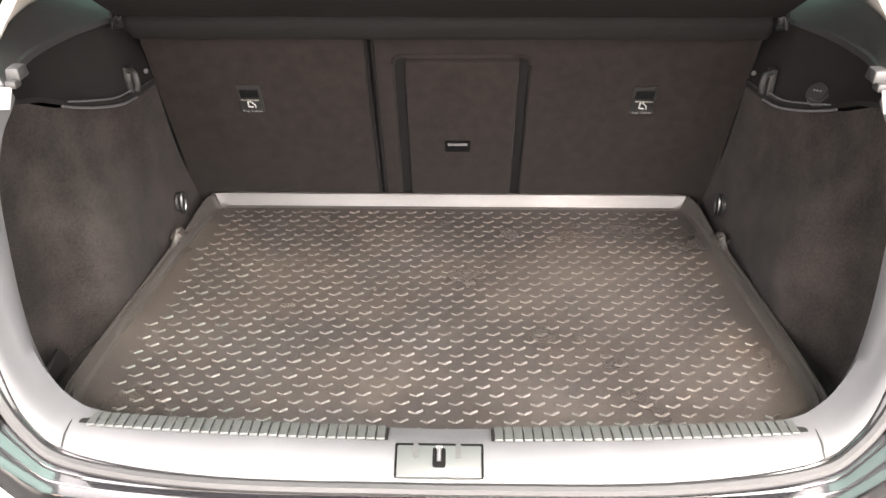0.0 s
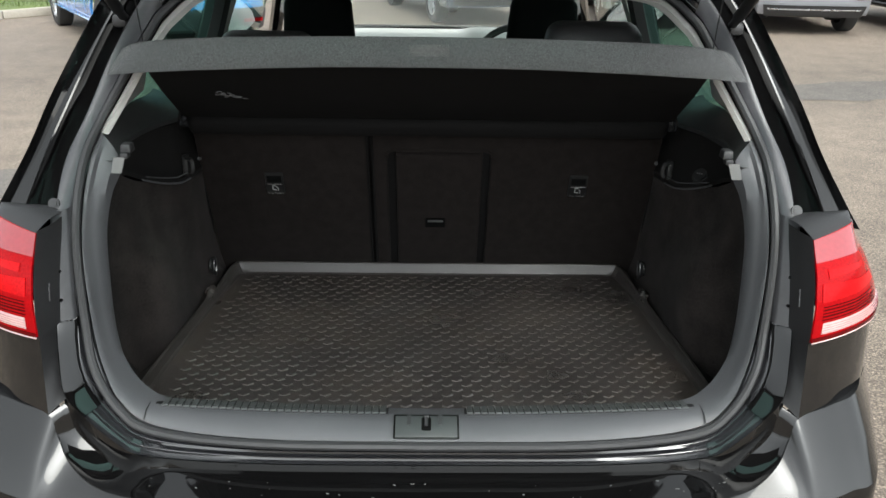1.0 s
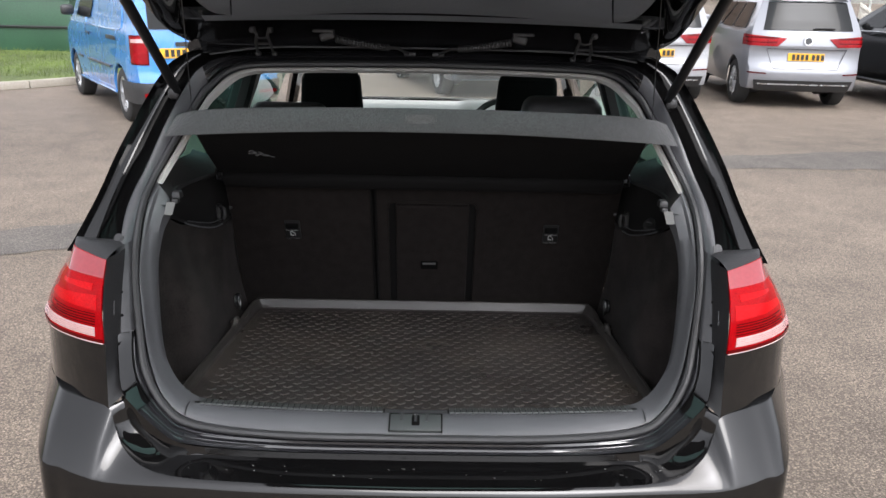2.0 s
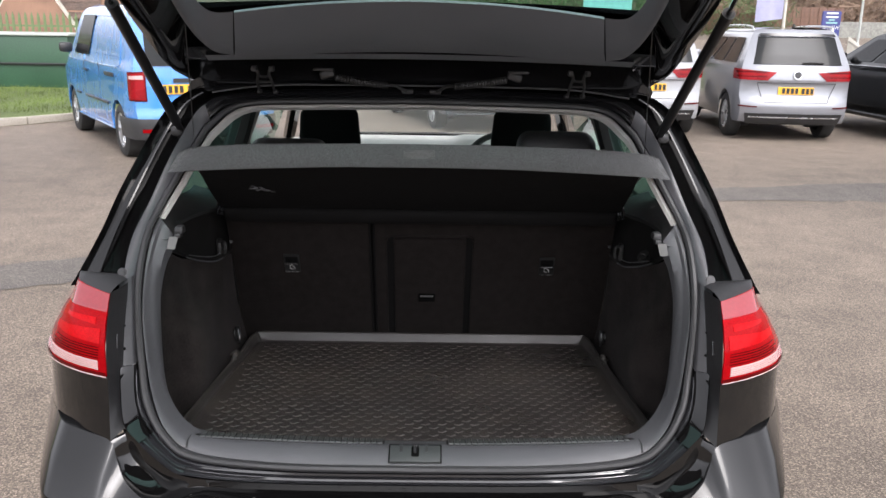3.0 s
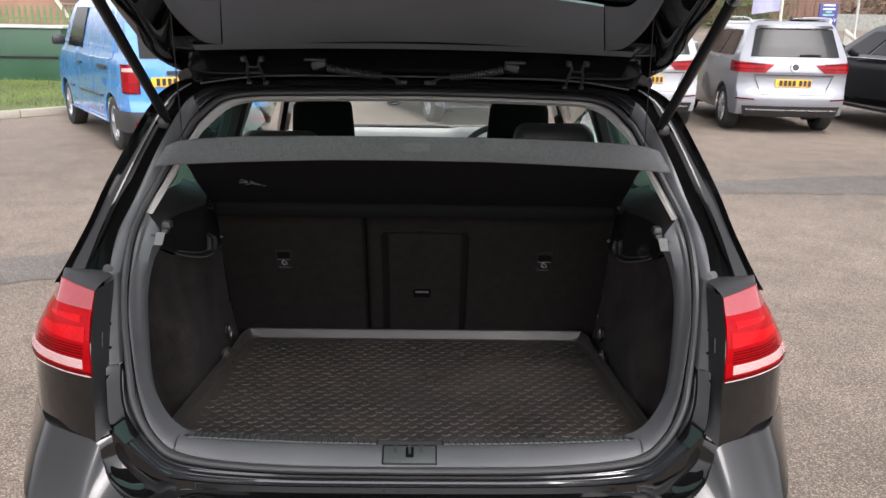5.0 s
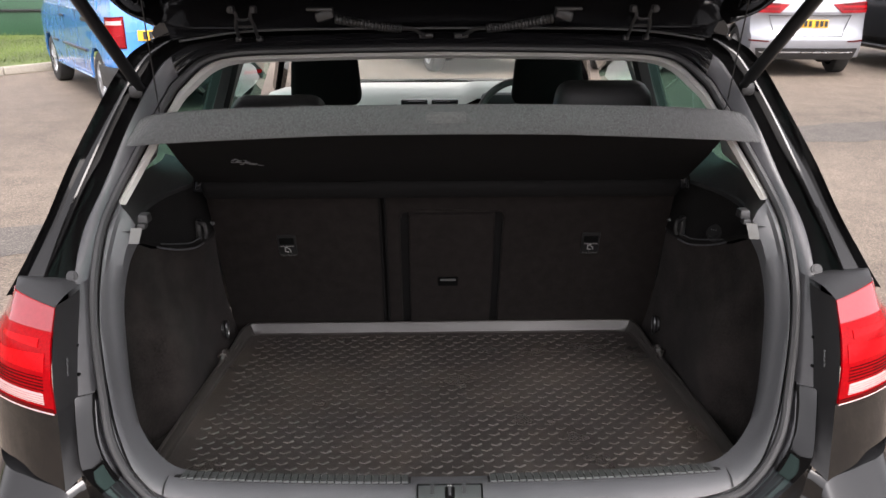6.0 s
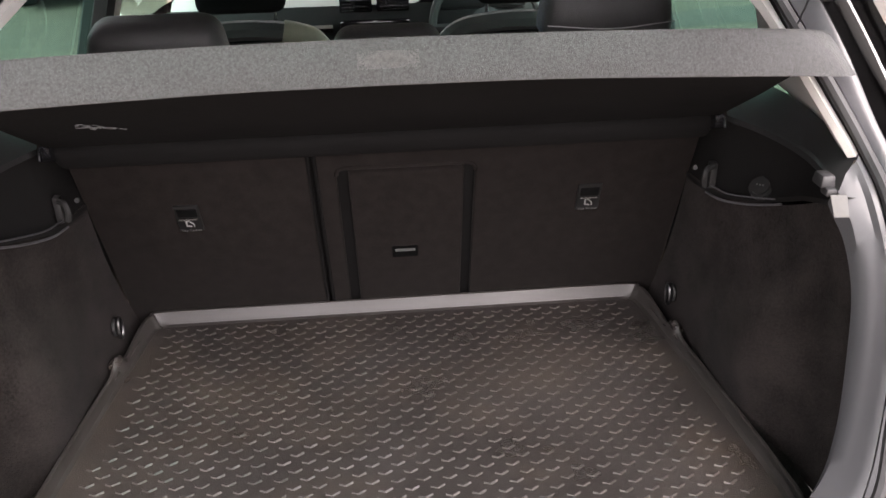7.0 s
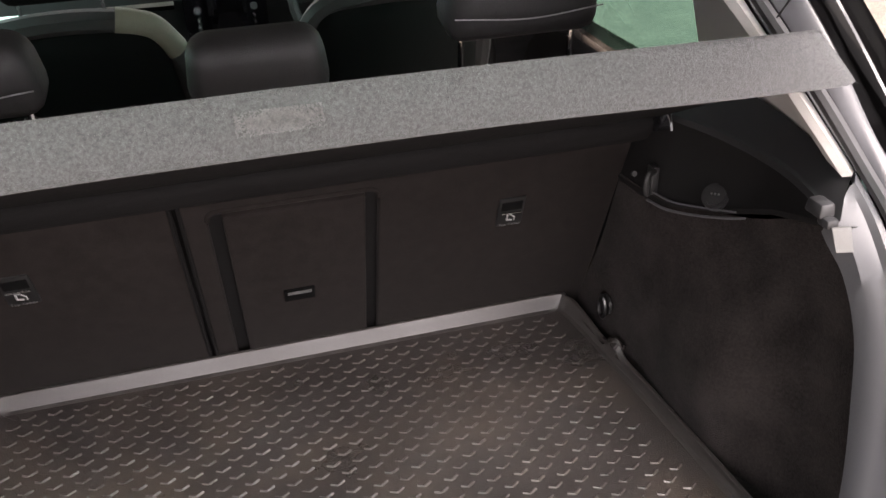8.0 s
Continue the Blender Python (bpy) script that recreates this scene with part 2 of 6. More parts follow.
def plate(bm, outline, thick):
    """A flat outline (list of points) given depth along its normal."""
    f = bm.faces.new([bm.verts.new(Vector(p)) for p in outline])
    f.normal_update()
    e = bmesh.ops.extrude_face_region(bm, geom=[f])
    bmesh.ops.translate(bm, vec=f.normal * thick, verts=[v for v in e["geom"] if isinstance(v, bmesh.types.BMVert)])


def thicken(bm, depth):
    bmesh.ops.recalc_face_normals(bm, faces=bm.faces[:])
    bmesh.ops.solidify(bm, geom=bm.faces[:], thickness=depth)


def mesh_of(name, bm, mat, sharp=38):
    bmesh.ops.recalc_face_normals(bm, faces=bm.faces[:])
    for e in bm.edges:
        if len(e.link_faces) == 2 and e.calc_face_angle(0) > radians(sharp):
            e.smooth = False
    for f in bm.faces:
        f.smooth = True
    me = bpy.data.meshes.new(name)
    bm.to_mesh(me)
    bm.free()
    me.materials.append(mat)
    return me


def part(name, bm, mat, parent, label="", sharp=38):
    ob = new(name, mesh_of(name, bm, mat, sharp))
    ob.parent = parent
    return tagged(ob, label)


def thing(name, label, category, group="", kind=""):
    return tagged(new(name), label, category, group, kind)


def solid(name, bm, mat, label, category, group="", kind="", sharp=38):
    return tagged(new(name, mesh_of(name, bm, mat, sharp)), label, category, group, kind)


def lerp(a, b, t):
    return a + (b - a) * t


def along(table, t):
    """Linear reading of a table of (t, value)."""
    if t <= table[0][0]:
        return table[0][1]
    for (a, u), (b, v) in zip(table, table[1:]):
        if t <= b:
            return lerp(u, v, (t - a) / (b - a))
    return table[-1][1]


# ---- ground ----
def asphalt(name, tone, stain):
    """Bare stones in a darker binder, over broad worn patches."""
    m = bpy.data.materials.new(name)
    m.use_nodes = True
    n, l = m.node_tree.nodes, m.node_tree.links
    b = n["Principled BSDF"]
    co = n.new("ShaderNodeTexCoord")
    cells, grit, broad, mid_ = n.new("ShaderNodeTexVoronoi"), n.new("ShaderNodeTexNoise"), n.new("ShaderNodeTexNoise"), n.new("ShaderNodeTexNoise")
    cells.inputs["Scale"].default_value = 150
    grit.inputs["Scale"].default_value, grit.inputs["Detail"].default_value = 85, 5
    broad.inputs["Scale"].default_value, broad.inputs["Detail"].default_value = 0.22, 5
    mid_.inputs["Scale"].default_value, mid_.inputs["Detail"].default_value = 3.0, 5
    for node in (cells, grit, broad, mid_):
        l.new(co.outputs["Object"], node.inputs["Vector"])
    sep = n.new("ShaderNodeSeparateColor")
    l.new(cells.outputs["Color"], sep.inputs[0])
    stone_tone = n.new("ShaderNodeMapRange")
    stone_tone.inputs["To Min"].default_value, stone_tone.inputs["To Max"].default_value = 0.74, 1.75
    bright = n.new("ShaderNodeMath")
    bright.operation, bright.inputs[1].default_value = "POWER", 2.2
    l.new(sep.outputs[0], bright.inputs[0])
    l.new(bright.outputs[0], stone_tone.inputs["Value"])
    gaps = n.new("ShaderNodeMapRange")
    gaps.inputs["From Min"].default_value, gaps.inputs["From Max"].default_value = 0.25, 0.75
    gaps.inputs["To Min"].default_value, gaps.inputs["To Max"].default_value = 1.0, 0.45
    l.new(cells.outputs["Distance"], gaps.inputs["Value"])
    wear = n.new("ShaderNodeMapRange")
    wear.inputs["From Min"].default_value, wear.inputs["From Max"].default_value = 0.35, 0.65
    wear.inputs["To Min"].default_value, wear.inputs["To Max"].default_value = 1 - stain, 1 + stain
    l.new(broad.outputs["Fac"], wear.inputs["Value"])
    blot = n.new("ShaderNodeMapRange")
    blot.inputs["From Min"].default_value, blot.inputs["From Max"].default_value = 0.3, 0.7
    blot.inputs["To Min"].default_value, blot.inputs["To Max"].default_value = 0.84, 1.16
    l.new(mid_.outputs["Fac"], blot.inputs["Value"])
    speck = n.new("ShaderNodeMapRange")
    speck.inputs["From Min"].default_value, speck.inputs["From Max"].default_value = 0.3, 0.7
    speck.inputs["To Min"].default_value, speck.inputs["To Max"].default_value = 0.75, 1.25
    l.new(grit.outputs["Fac"], speck.inputs["Value"])
    value = stone_tone.outputs[0]
    for other in (gaps, wear, blot, speck):
        mul = n.new("ShaderNodeMath")
        mul.operation = "MULTIPLY"
        l.new(value, mul.inputs[0])
        l.new(other.outputs[0], mul.inputs[1])
        value = mul.outputs[0]
    tint = n.new("ShaderNodeVectorMath")
    tint.operation = "SCALE"
    tint.inputs[0].default_value = tone
    l.new(value, tint.inputs["Scale"])
    l.new(tint.outputs[0], b.inputs["Base Color"])
    b.inputs["Roughness"].default_value = 0.8
    bp = n.new("ShaderNodeBump")
    bp.inputs["Strength"].default_value, bp.inputs["Distance"].default_value = 0.3, 0.003
    l.new(gaps.outputs[0], bp.inputs["Height"])
    l.new(bp.outputs[0], b.inputs["Normal"])
    return m


ASPHALT = asphalt("worn_asphalt", (0.2, 0.161, 0.125), 0.2)
PATCH_ASPHALT = asphalt("newer_asphalt", (0.137, 0.121, 0.105), 0.2)
KERB = material("concrete_kerb", (0.34, 0.31, 0.26), 0.85, fine=60, coarse=1.5, vary=0.25, bump=0.4)
GRASS = material("grass", (0.075, 0.105, 0.02), 0.8, fine=14, coarse=0.7, vary=0.5, bump=1.0, bump_scale=90)



def far_z(y):
    """The land climbs gently beyond the car park."""
    return max(0.0, min(y, 90) - 30) * .05


bm = bmesh.new()
sheet(bm, lambda u, v: (lerp(-400, 400, u), lerp(-300, 500, v), far_z(lerp(-300, 500, v))), 8, 80)
solid("ground", bm, ASPHALT, "worn brown-grey asphalt of a car park", "ground", kind="structure")
for name_, pts in (("road_patch", [(-9, -0.6), (-2.0, 3.55), (-1.0, 4.4), (-1.0, 4.95), (-2.2, 4.1), (-9, 0.1)]),
                   ("road_patch", [(2.2, 6.2), (3.6, 6.35), (4.6, 6.3), (12, 7.0), (12, 8.3), (5.2, 7.45), (2.2, 6.75)])):
    bm = bmesh.new()
    worn = random.Random(3)
    rough_edge = []
    for (xa, ya), (xb, yb) in zip(pts, pts[1:] + pts[:1]):
        n = max(1, int(math.hypot(xb - xa, yb - ya) / .12))
        rough_edge += [(lerp(xa, xb, k / n) + worn.gauss(0, .012), lerp(ya, yb, k / n) + worn.gauss(0, .02) + .05 * noise.noise(Vector((lerp(xa, xb, k / n) * 2, 7.3, 0)))) for k in range(n)]
    bm.faces.new([bm.verts.new((x, y, 0.004)) for x, y in rough_edge])
    solid(name_, bm, PATCH_ASPHALT, "strip of darker relaid asphalt", "road", kind="structure")

# ---- the hatchback ----
car = thing("hatchback_car", "glossy black hatchback with its tailgate raised, parked on asphalt", "car")

# rings of the tailgate opening, right half from bottom centre to top centre
INNER = [(0, .035, .672), (.3, .04, .675), (.48, .05, .682), (.545, .065, .702), (.59, .09, .755), (.612, .115, .83), (.622, .145, .93), (.625, .17, 1.01),
         (.617, .2, 1.075), (.603, .235, 1.12), (.598, .31, 1.2), (.562, .40, 1.30), (.53, .45, 1.355), (.465, .5, 1.395), (.3, .53, 1.403), (0, .54, 1.407)]
CREST = [(0, .0, .681), (.3, .003, .683), (.5, .02, .688), (.558, .035, .71), (.6, .06, .765), (.622, .088, .84), (.637, .12, .945), (.641, .152, 1.025),
         (.636, .2, 1.095), (.625, .245, 1.145)]
OUTER = [(0, -.054, .658), (.3, -.05, .66), (.5, -.022, .668), (.572, 0, .708), (.608, .03, .77), (.628, .06, .842), (.645, .1, .95), (.65, .14, 1.03),
         (.649, .2, 1.108), (.641, .26, 1.157), (.61, .31, 1.22), (.567, .39, 1.31), (.54, .43, 1.355), (.47, .48, 1.405), (.3, .505, 1.413), (0, .51, 1.417)]
FLANGE = [(0, -.062, .615), (.3, -.062, .617), (.5, -.06, .63), (.565, -.058, .656), (.655, -.03, .745), (.676, .04, .857), (.682, .085, .98), (.69, .13, 1.05),
          (.69, .2, 1.12), (.665, .27, 1.195), (.63, .33, 1.29), (.59, .40, 1.38), (.555, .42, 1.42), (.48, .43, 1.448), (.25, .44, 1.46), (0, .44, 1.464)]

ns = 6
inner, crest, outer, flange = (loop(r, ns) for r in (INNER, CREST + INNER[10:], OUTER, FLANGE))
half = len(curve(INNER, ns))
low = 9 * ns  # up to the foot of the pale pillar trim


def lower(row):
    """Left end over the sill to right end, below the pillar trim."""
    right = row[:low + 1]
    return [mirrored(v) for v in reversed(right[1:])] + right


def upper(row):
    """Right foot over the roof to left foot."""
    right = row[low:half]
    return right + [mirrored(v) for v in reversed(right[:-1])]


# lower grey trim: a hollow moulding round the sill and sides
def between(a, b, t, lift=0.0):
    return [p.lerp(q, t) + Vector((0, -lift, lift * 0.6)) for p, q in zip(a, b)]


back_edge = [v + Vector((0, .012, -.03)) for v in lower(inner)]
bm = bmesh.new()
loft(bm, [back_edge, lower(inner), between(lower(inner), lower(crest), .6, .002), lower(crest), between(lower(crest), lower(outer), .3, .006),
          between(lower(crest), lower(outer), .75, .004), lower(outer), [v + Vector((0, .004, -.012)) for v in lower(outer)]])
part("boot_opening_trim", bm, GREY_TRIM, car, "grey moulded plastic boot opening trim")

# joints of the sill moulding
for side in (-1, 1):
    bm = bmesh.new()
    tube(bm, [(side * .5255, .045, .6872), (side * .5257, .02, .6915), (side * .526, -.003, .690), (side * .526, -.02, .6785)], .0013, 5)
    part("trim_joint", bm, DARK_PRINT, car, "dark joint line")

SILL_BAND = material("sill_band_plastic", (0.046, 0.05, 0.049), 0.45, fine=1200, vary=0.1, bump=0.15, bump_scale=1400)
for side in (-1, 1):
    bm = bmesh.new()
    def band(u, v, side=side):
        x = lerp(.072, .515, u)
        k = x / .5
        return (side * x, lerp(-.001 + .02 * k * k, .033 + .012 * k * k, v), .6835 + .006 * k * k - .009 * v * v + .001 * math.sin(math.pi * v))
    sheet(bm, band, 30, 5)
    # groove floor coloured near-black for the shade between the ribs
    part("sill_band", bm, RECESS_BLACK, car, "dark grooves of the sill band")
# ribs of the sill
rib = None
for i in range(-36, 37):
    x = i * .0138
    if abs(x) < .075:
        continue
    k = abs(x) / .5
    y0, y1 = .002 + .02 * k * k, .031 + .012 * k * k
    z = .682 + .006 * k * k
    if rib is None:
        t = bmesh.new()
        box(t, (0, 0, 0), (.0116, .034, .004), .0008, Euler((-.2, 0, 0)).to_matrix(), 1)
        rib = mesh_of("sill_rib", t, SILL_BAND)
    o = new("sill_rib", rib)
    o.parent = car
    o.location = (x, (y0 + y1) / 2, z - .0012)

# lock recess
lock = part("lock_cover", (lambda b: (box(b, (0, -.0315, .6738), (.118, .046, .012), .003, Euler((.45, 0, 0)).to_matrix()), b)[1])(bmesh.new()), LOCK_GREY, car, "grey tailgate lock cover in the sill")
bm = bmesh.new()
box(bm, (0, -.0298, .6742), (.1215, .0475, .0116), .002, Euler((.45, 0, 0)).to_matrix())
part("lock_gap", bm, GAP_BLACK, lock)
bm = bmesh.new()
box(bm, (0, -.0285, .6778), (.02, .03, .0105), .004, Euler((.45, 0, 0)).to_matrix())
part("lock_slot", bm, GAP_BLACK, lock)
bm = bmesh.new()
tube(bm, [(0, -.036, .680), (0, -.018, .689)], .0032, 8)
tube(bm, [(-.004, -.018, .689), (.004, -.018, .689)], .0022, 6)
part("striker", bm, STEEL_DARK, lock, "dull steel striker")
bm = bmesh.new()
for x in (-.032, .026):
    box(bm, (x, -.022, .6850), (.007, .022, .002), 0, Euler((.45, 0, 0)).to_matrix())
tagged(part("moulded_mark", bm, DARK_TRIM, lock), kind="stuff")

# rubber seal and painted flange all round
seal_row = [a.lerp(b, .18) + Vector((0, -.006, .002)) for a, b in zip(outer, flange)]
bm = bmesh.new()
tube(bm, seal_row, .0085, 8, closed=True)
part("door_seal", bm, RUBBER, car, "black rubber tailgate seal")
bm = bmesh.new()
rows_ = [[v + Vector((0, .012, 0)) for v in outer]]
for t, lift in ((.2, -.008), (.40, -.005), (.44, .004), (.47, .004), (.51, -.005), (.66, -.005), (.70, .004), (.73, .004), (.77, -.004), (.92, -.003), (1.0, .003)):
    rows_.append([a.lerp(b, t) + Vector((0, -lift, 0)) for a, b in zip(outer, flange)])
loft(bm, rows_, closed=True)
part("opening_flange", bm, FLANGE_PAINT, car, "painted black opening flange")

# pale pillar and roof edge trim
bm = bmesh.new()
up_out = upper(outer)
foot_in = curve([(.628, .262, 1.150), (.597, .316, 1.213), (.554, .398, 1.302), (.524, .44, 1.344), (.457, .49, 1.391), (.3, .518, 1.398), (0, .525, 1.402)], ns)
up_in = foot_in + [mirrored(v) for v in reversed(foot_in[:-1])]
deep = [v + Vector((0, .03, .008)) for v in up_in]
loft(bm, [deep, up_in, [a.lerp(b, .5) + Vector((0, -.006, 0)) for a, b in zip(up_in, up_out)], up_out, [v + Vector((0, .01, .004)) for v in up_out]])
part("pillar_edge_trim", bm, PALE_TRIM, car, "pale grey pillar and roof edge trim")

# ---- bodywork ----
def rear_y(z):
    return along([(.2, -.14), (.3, -.165), (.45, -.172), (.55, -.165), (.60, -.15), (.72, -.128), (.86, -.108), (.93, -.096), (.98, -.076), (1.03, -.04), (1.08, .0)], z)


PLAN = curve([(0, 0, 0), (.3, .005, 0), (.55, .025, 0), (.68, .06, 0), (.78, .108, 0), (.855, .175, 0), (.9, .28, 0), (.916, .5, 0), (.91, 1.0, 0)], 8)


def skin(u, z, out=0.0):
    """A point of the rear corner: u runs along the plan from the middle (0) to the side (1)."""
    f = u * (len(PLAN) - 1)
    i = min(int(f), len(PLAN) - 2)
    p = PLAN[i].lerp(PLAN[i + 1], f - i)
    d = PLAN[i + 1] - PLAN[i]
    n = Vector((d.y, -d.x, 0)).normalized()
    s = 1 - (1 - along([(.2, .97), (.4, .99), (.6, 1.0), (.87, 1.0), (.93, .975), (.98, .945), (1.05, .88), (1.08, .86)], z)) * min(1, max(0, (p.x - .77) / .13))
    return Vector((p.x * s, p.y + rear_y(z) * (1 - u * .3), z)) + n * out


def u_at(x):
    return along([(PLAN[i].x, i / (len(PLAN) - 1)) for i in range(len(PLAN))], x)


U_LAMP = u_at(.682)

# upper edge of the bumper, middle to side
LIP = [(0, -.149, .584), (.3, -.146, .586), (.5, -.135, .590), (.59, -.116, .601), (.645, -.085, .63), (.668, -.062, .668), (.684, -.052, .712), (.755, -.022, .722), (.825, .024, .730), (.908, .19, .742)]

# quarter panel below and beside the lamp
for side in (1, -1):
    bm = bmesh.new()
    def quarter(u, v, side=side):
        w = lerp(U_LAMP, 1.0, u)
        p = skin(w, lerp(.718, .868, v))
        return (p.x * side, p.y, p.z)
    sheet(bm, quarter, 24, 5)
    def skirt(u, v, side=side):
        w = lerp(U_LAMP, 1.0, u)
        p = skin(w, .720)
        q = skin(w, .714)
        if p.y < .2 and p.x < .9:
            q = Vector((p.x, along([(a[0], a[1]) for a in LIP], p.x), along([(a[0], a[2]) for a in LIP], p.x) - .006))
        if q.y > p.y:
            q.y = p.y
        p = p.lerp(q, v)
        return (p.x * side, p.y, p.z)
    gap = bmesh.new()
    sheet(gap, skirt, 24, 3)
    part("bumper_shoulder", gap, BLACK_PAINT, car, "glossy black shoulder above the bumper")
    def shoulder(u, v, side=side):
        w = lerp(u_at(.795), 1.0, u)
        p = skin(w, lerp(.868, 1.052, v))
        return (p.x * side, p.y, p.z)
    sheet(bm, shoulder, 16, 6)
    part("quarter_panel", bm, BLACK_PAINT, car, "glossy black rear wing")
    # return from the wing to the opening
    bm = bmesh.new()
    edge_out = [skin(U_LAMP, z) for z in (.712, .76, .81, .862)]
    edge_in = [Vector((.655, -.035, .735)), Vector((.664, .0, .78)), Vector((.672, .03, .82)), Vector((.677, .045, .862))]
    loft(bm, [[Vector((v.x * side, v.y, v.z)) for v in r] for r in (edge_out, edge_in)])
    part("wing_return", bm, BLACK_PLASTIC, car)

# bumper: top ledge, bright bevel, face
BEVEL = [(0, -.160, .575), (.3, -.157, .576), (.5, -.147, .579), (.6, -.139, .578), (.662, -.134, .580), (.69, -.133, .585), (.715, -.131, .59), (.778, -.113, .602), (.842, -.07, .613), (.92, .17, .69)]
LEDGE = [(0, -.064, .612), (.3, -.064, .614), (.5, -.062, .626), (.56, -.06, .65), (.6, -.052, .685), (.64, -.04, .722), (.66, -.032, .735), (.70, -.0, .74), (.80, .07, .74), (.86, .2, .74)]
lip, bevel, ledge = span(LIP, 6), span(BEVEL, 6), span(LEDGE, 6)
n_ledge = 6 * 6
bm = bmesh.new()
mid = len(lip) // 2
cut = slice(mid - n_ledge, mid + n_ledge + 1)
def scoop(t, rise, drop):
    """A line of the loading ledge: flat behind the lip, steep below the flange."""
    out_ = []
    for a, b in zip(ledge[cut], lip[cut]):
        p = a.lerp(b, t)
        k = max(0.0, min(1.0, (a.z - b.z - .034) / .012))
        out_.append(Vector((p.x, p.y, b.z + (a.z - b.z) * lerp((1 - t) * .5, rise, k) - drop * k)))
    return out_


loft(bm, [ledge[cut], scoop(.015, .45, .0), scoop(.03, .0, .004), scoop(.35, .0, .006), scoop(.7, .0, .006), scoop(.94, .0, .003), lip[cut]])
bumper = part("bumper", (lambda b: (loft(b, [[v + Vector((0, .05, -.014)) for v in lip], lip, [a.lerp(c, .5) + Vector((0, -.0012, .0012)) for a, c in zip(lip, bevel)], bevel,
    *[[Vector((v.x * k, v.y + dy, v.z - dz)) for v in bevel] for k, dy, dz in ((1.0, -.0015, .003), (1.0, -.003, .009), (1.0, -.0045, .018), (1.0, -.006, .03), (1.0, -.008, .09), (.995, -.002, .16), (.985, .015, .24), (.96, .05, .33), (.9, .1, .36))]]), b)[1])(bmesh.new()),
    BLACK_PAINT, car, "glossy black bumper with scuffs on its ledge")
part("bumper_ledge", bm, BLACK_PAINT, bumper, "scratched black loading ledge")
rng = random.Random(4)
bm = bmesh.new()
for _ in range(30):
    x = rng.uniform(-.55, .56)
    k = rng.random() ** .6
    ln, wd = rng.uniform(.001, .009) * rng.random() + .001, rng.uniform(.0004, .0012)
    y, z = lerp(-.085, -.128, k) + .02 * (x / .55) ** 4, lerp(.5968, .5893, k) + .0045 * (x / .5) ** 2
    box(bm, (x, y, z), (ln, wd, .0014), 0, Euler((.32, 0, rng.uniform(-.5, .5))).to_matrix())
tagged(part("scratch", bm, TAB_GREY, bumper, "pale scratches and water drops"), kind="stuff")
for x in (-.37, .37):
    bm = bmesh.new()
    disc(bm, (x, -.166, .535), (0, -1, .1), .0115, .004, 20)
    disc(bm, (x, -.167, .535), (0, -1, .1), .0135, .003, 20, .0118)
    part("parking_sensor", bm, BLACK_GLOSS, bumper, "round parking sensor")
for side in (-1, 1):
    bm = bmesh.new()
    tube(bm, [skin(u, .475, .004) * 1.0 if side > 0 else mirrored(skin(u, .475, .004)) for u in (u_at(.72), u_at(.78), u_at(.83), u_at(.865))], .012, 6)
    part("rear_reflector", bm, RED_LENS, bumper, "red bumper reflector")
number_plate = part("number_plate", (lambda b: (box(b, (-.005, -.178, .50), (.6, .008, .111), .003), b)[1])(bmesh.new()), YELLOW_PLATE, bumper, "yellow number plate")
bm = bmesh.new()
box(bm, (-.28, -.1825, .50), (.045, .002, .105), 0)
part("plate_band", bm, BLUE_BAND, number_plate, "blue band of the plate")
for k in range(7):
    bm = bmesh.new()
    box(bm, (-.19 + k * .07 + (.03 if k > 3 else 0), -.1825, .50), (.04, .002, .078), 0)
    part("plate_bar", bm, DARK_PRINT, number_plate)

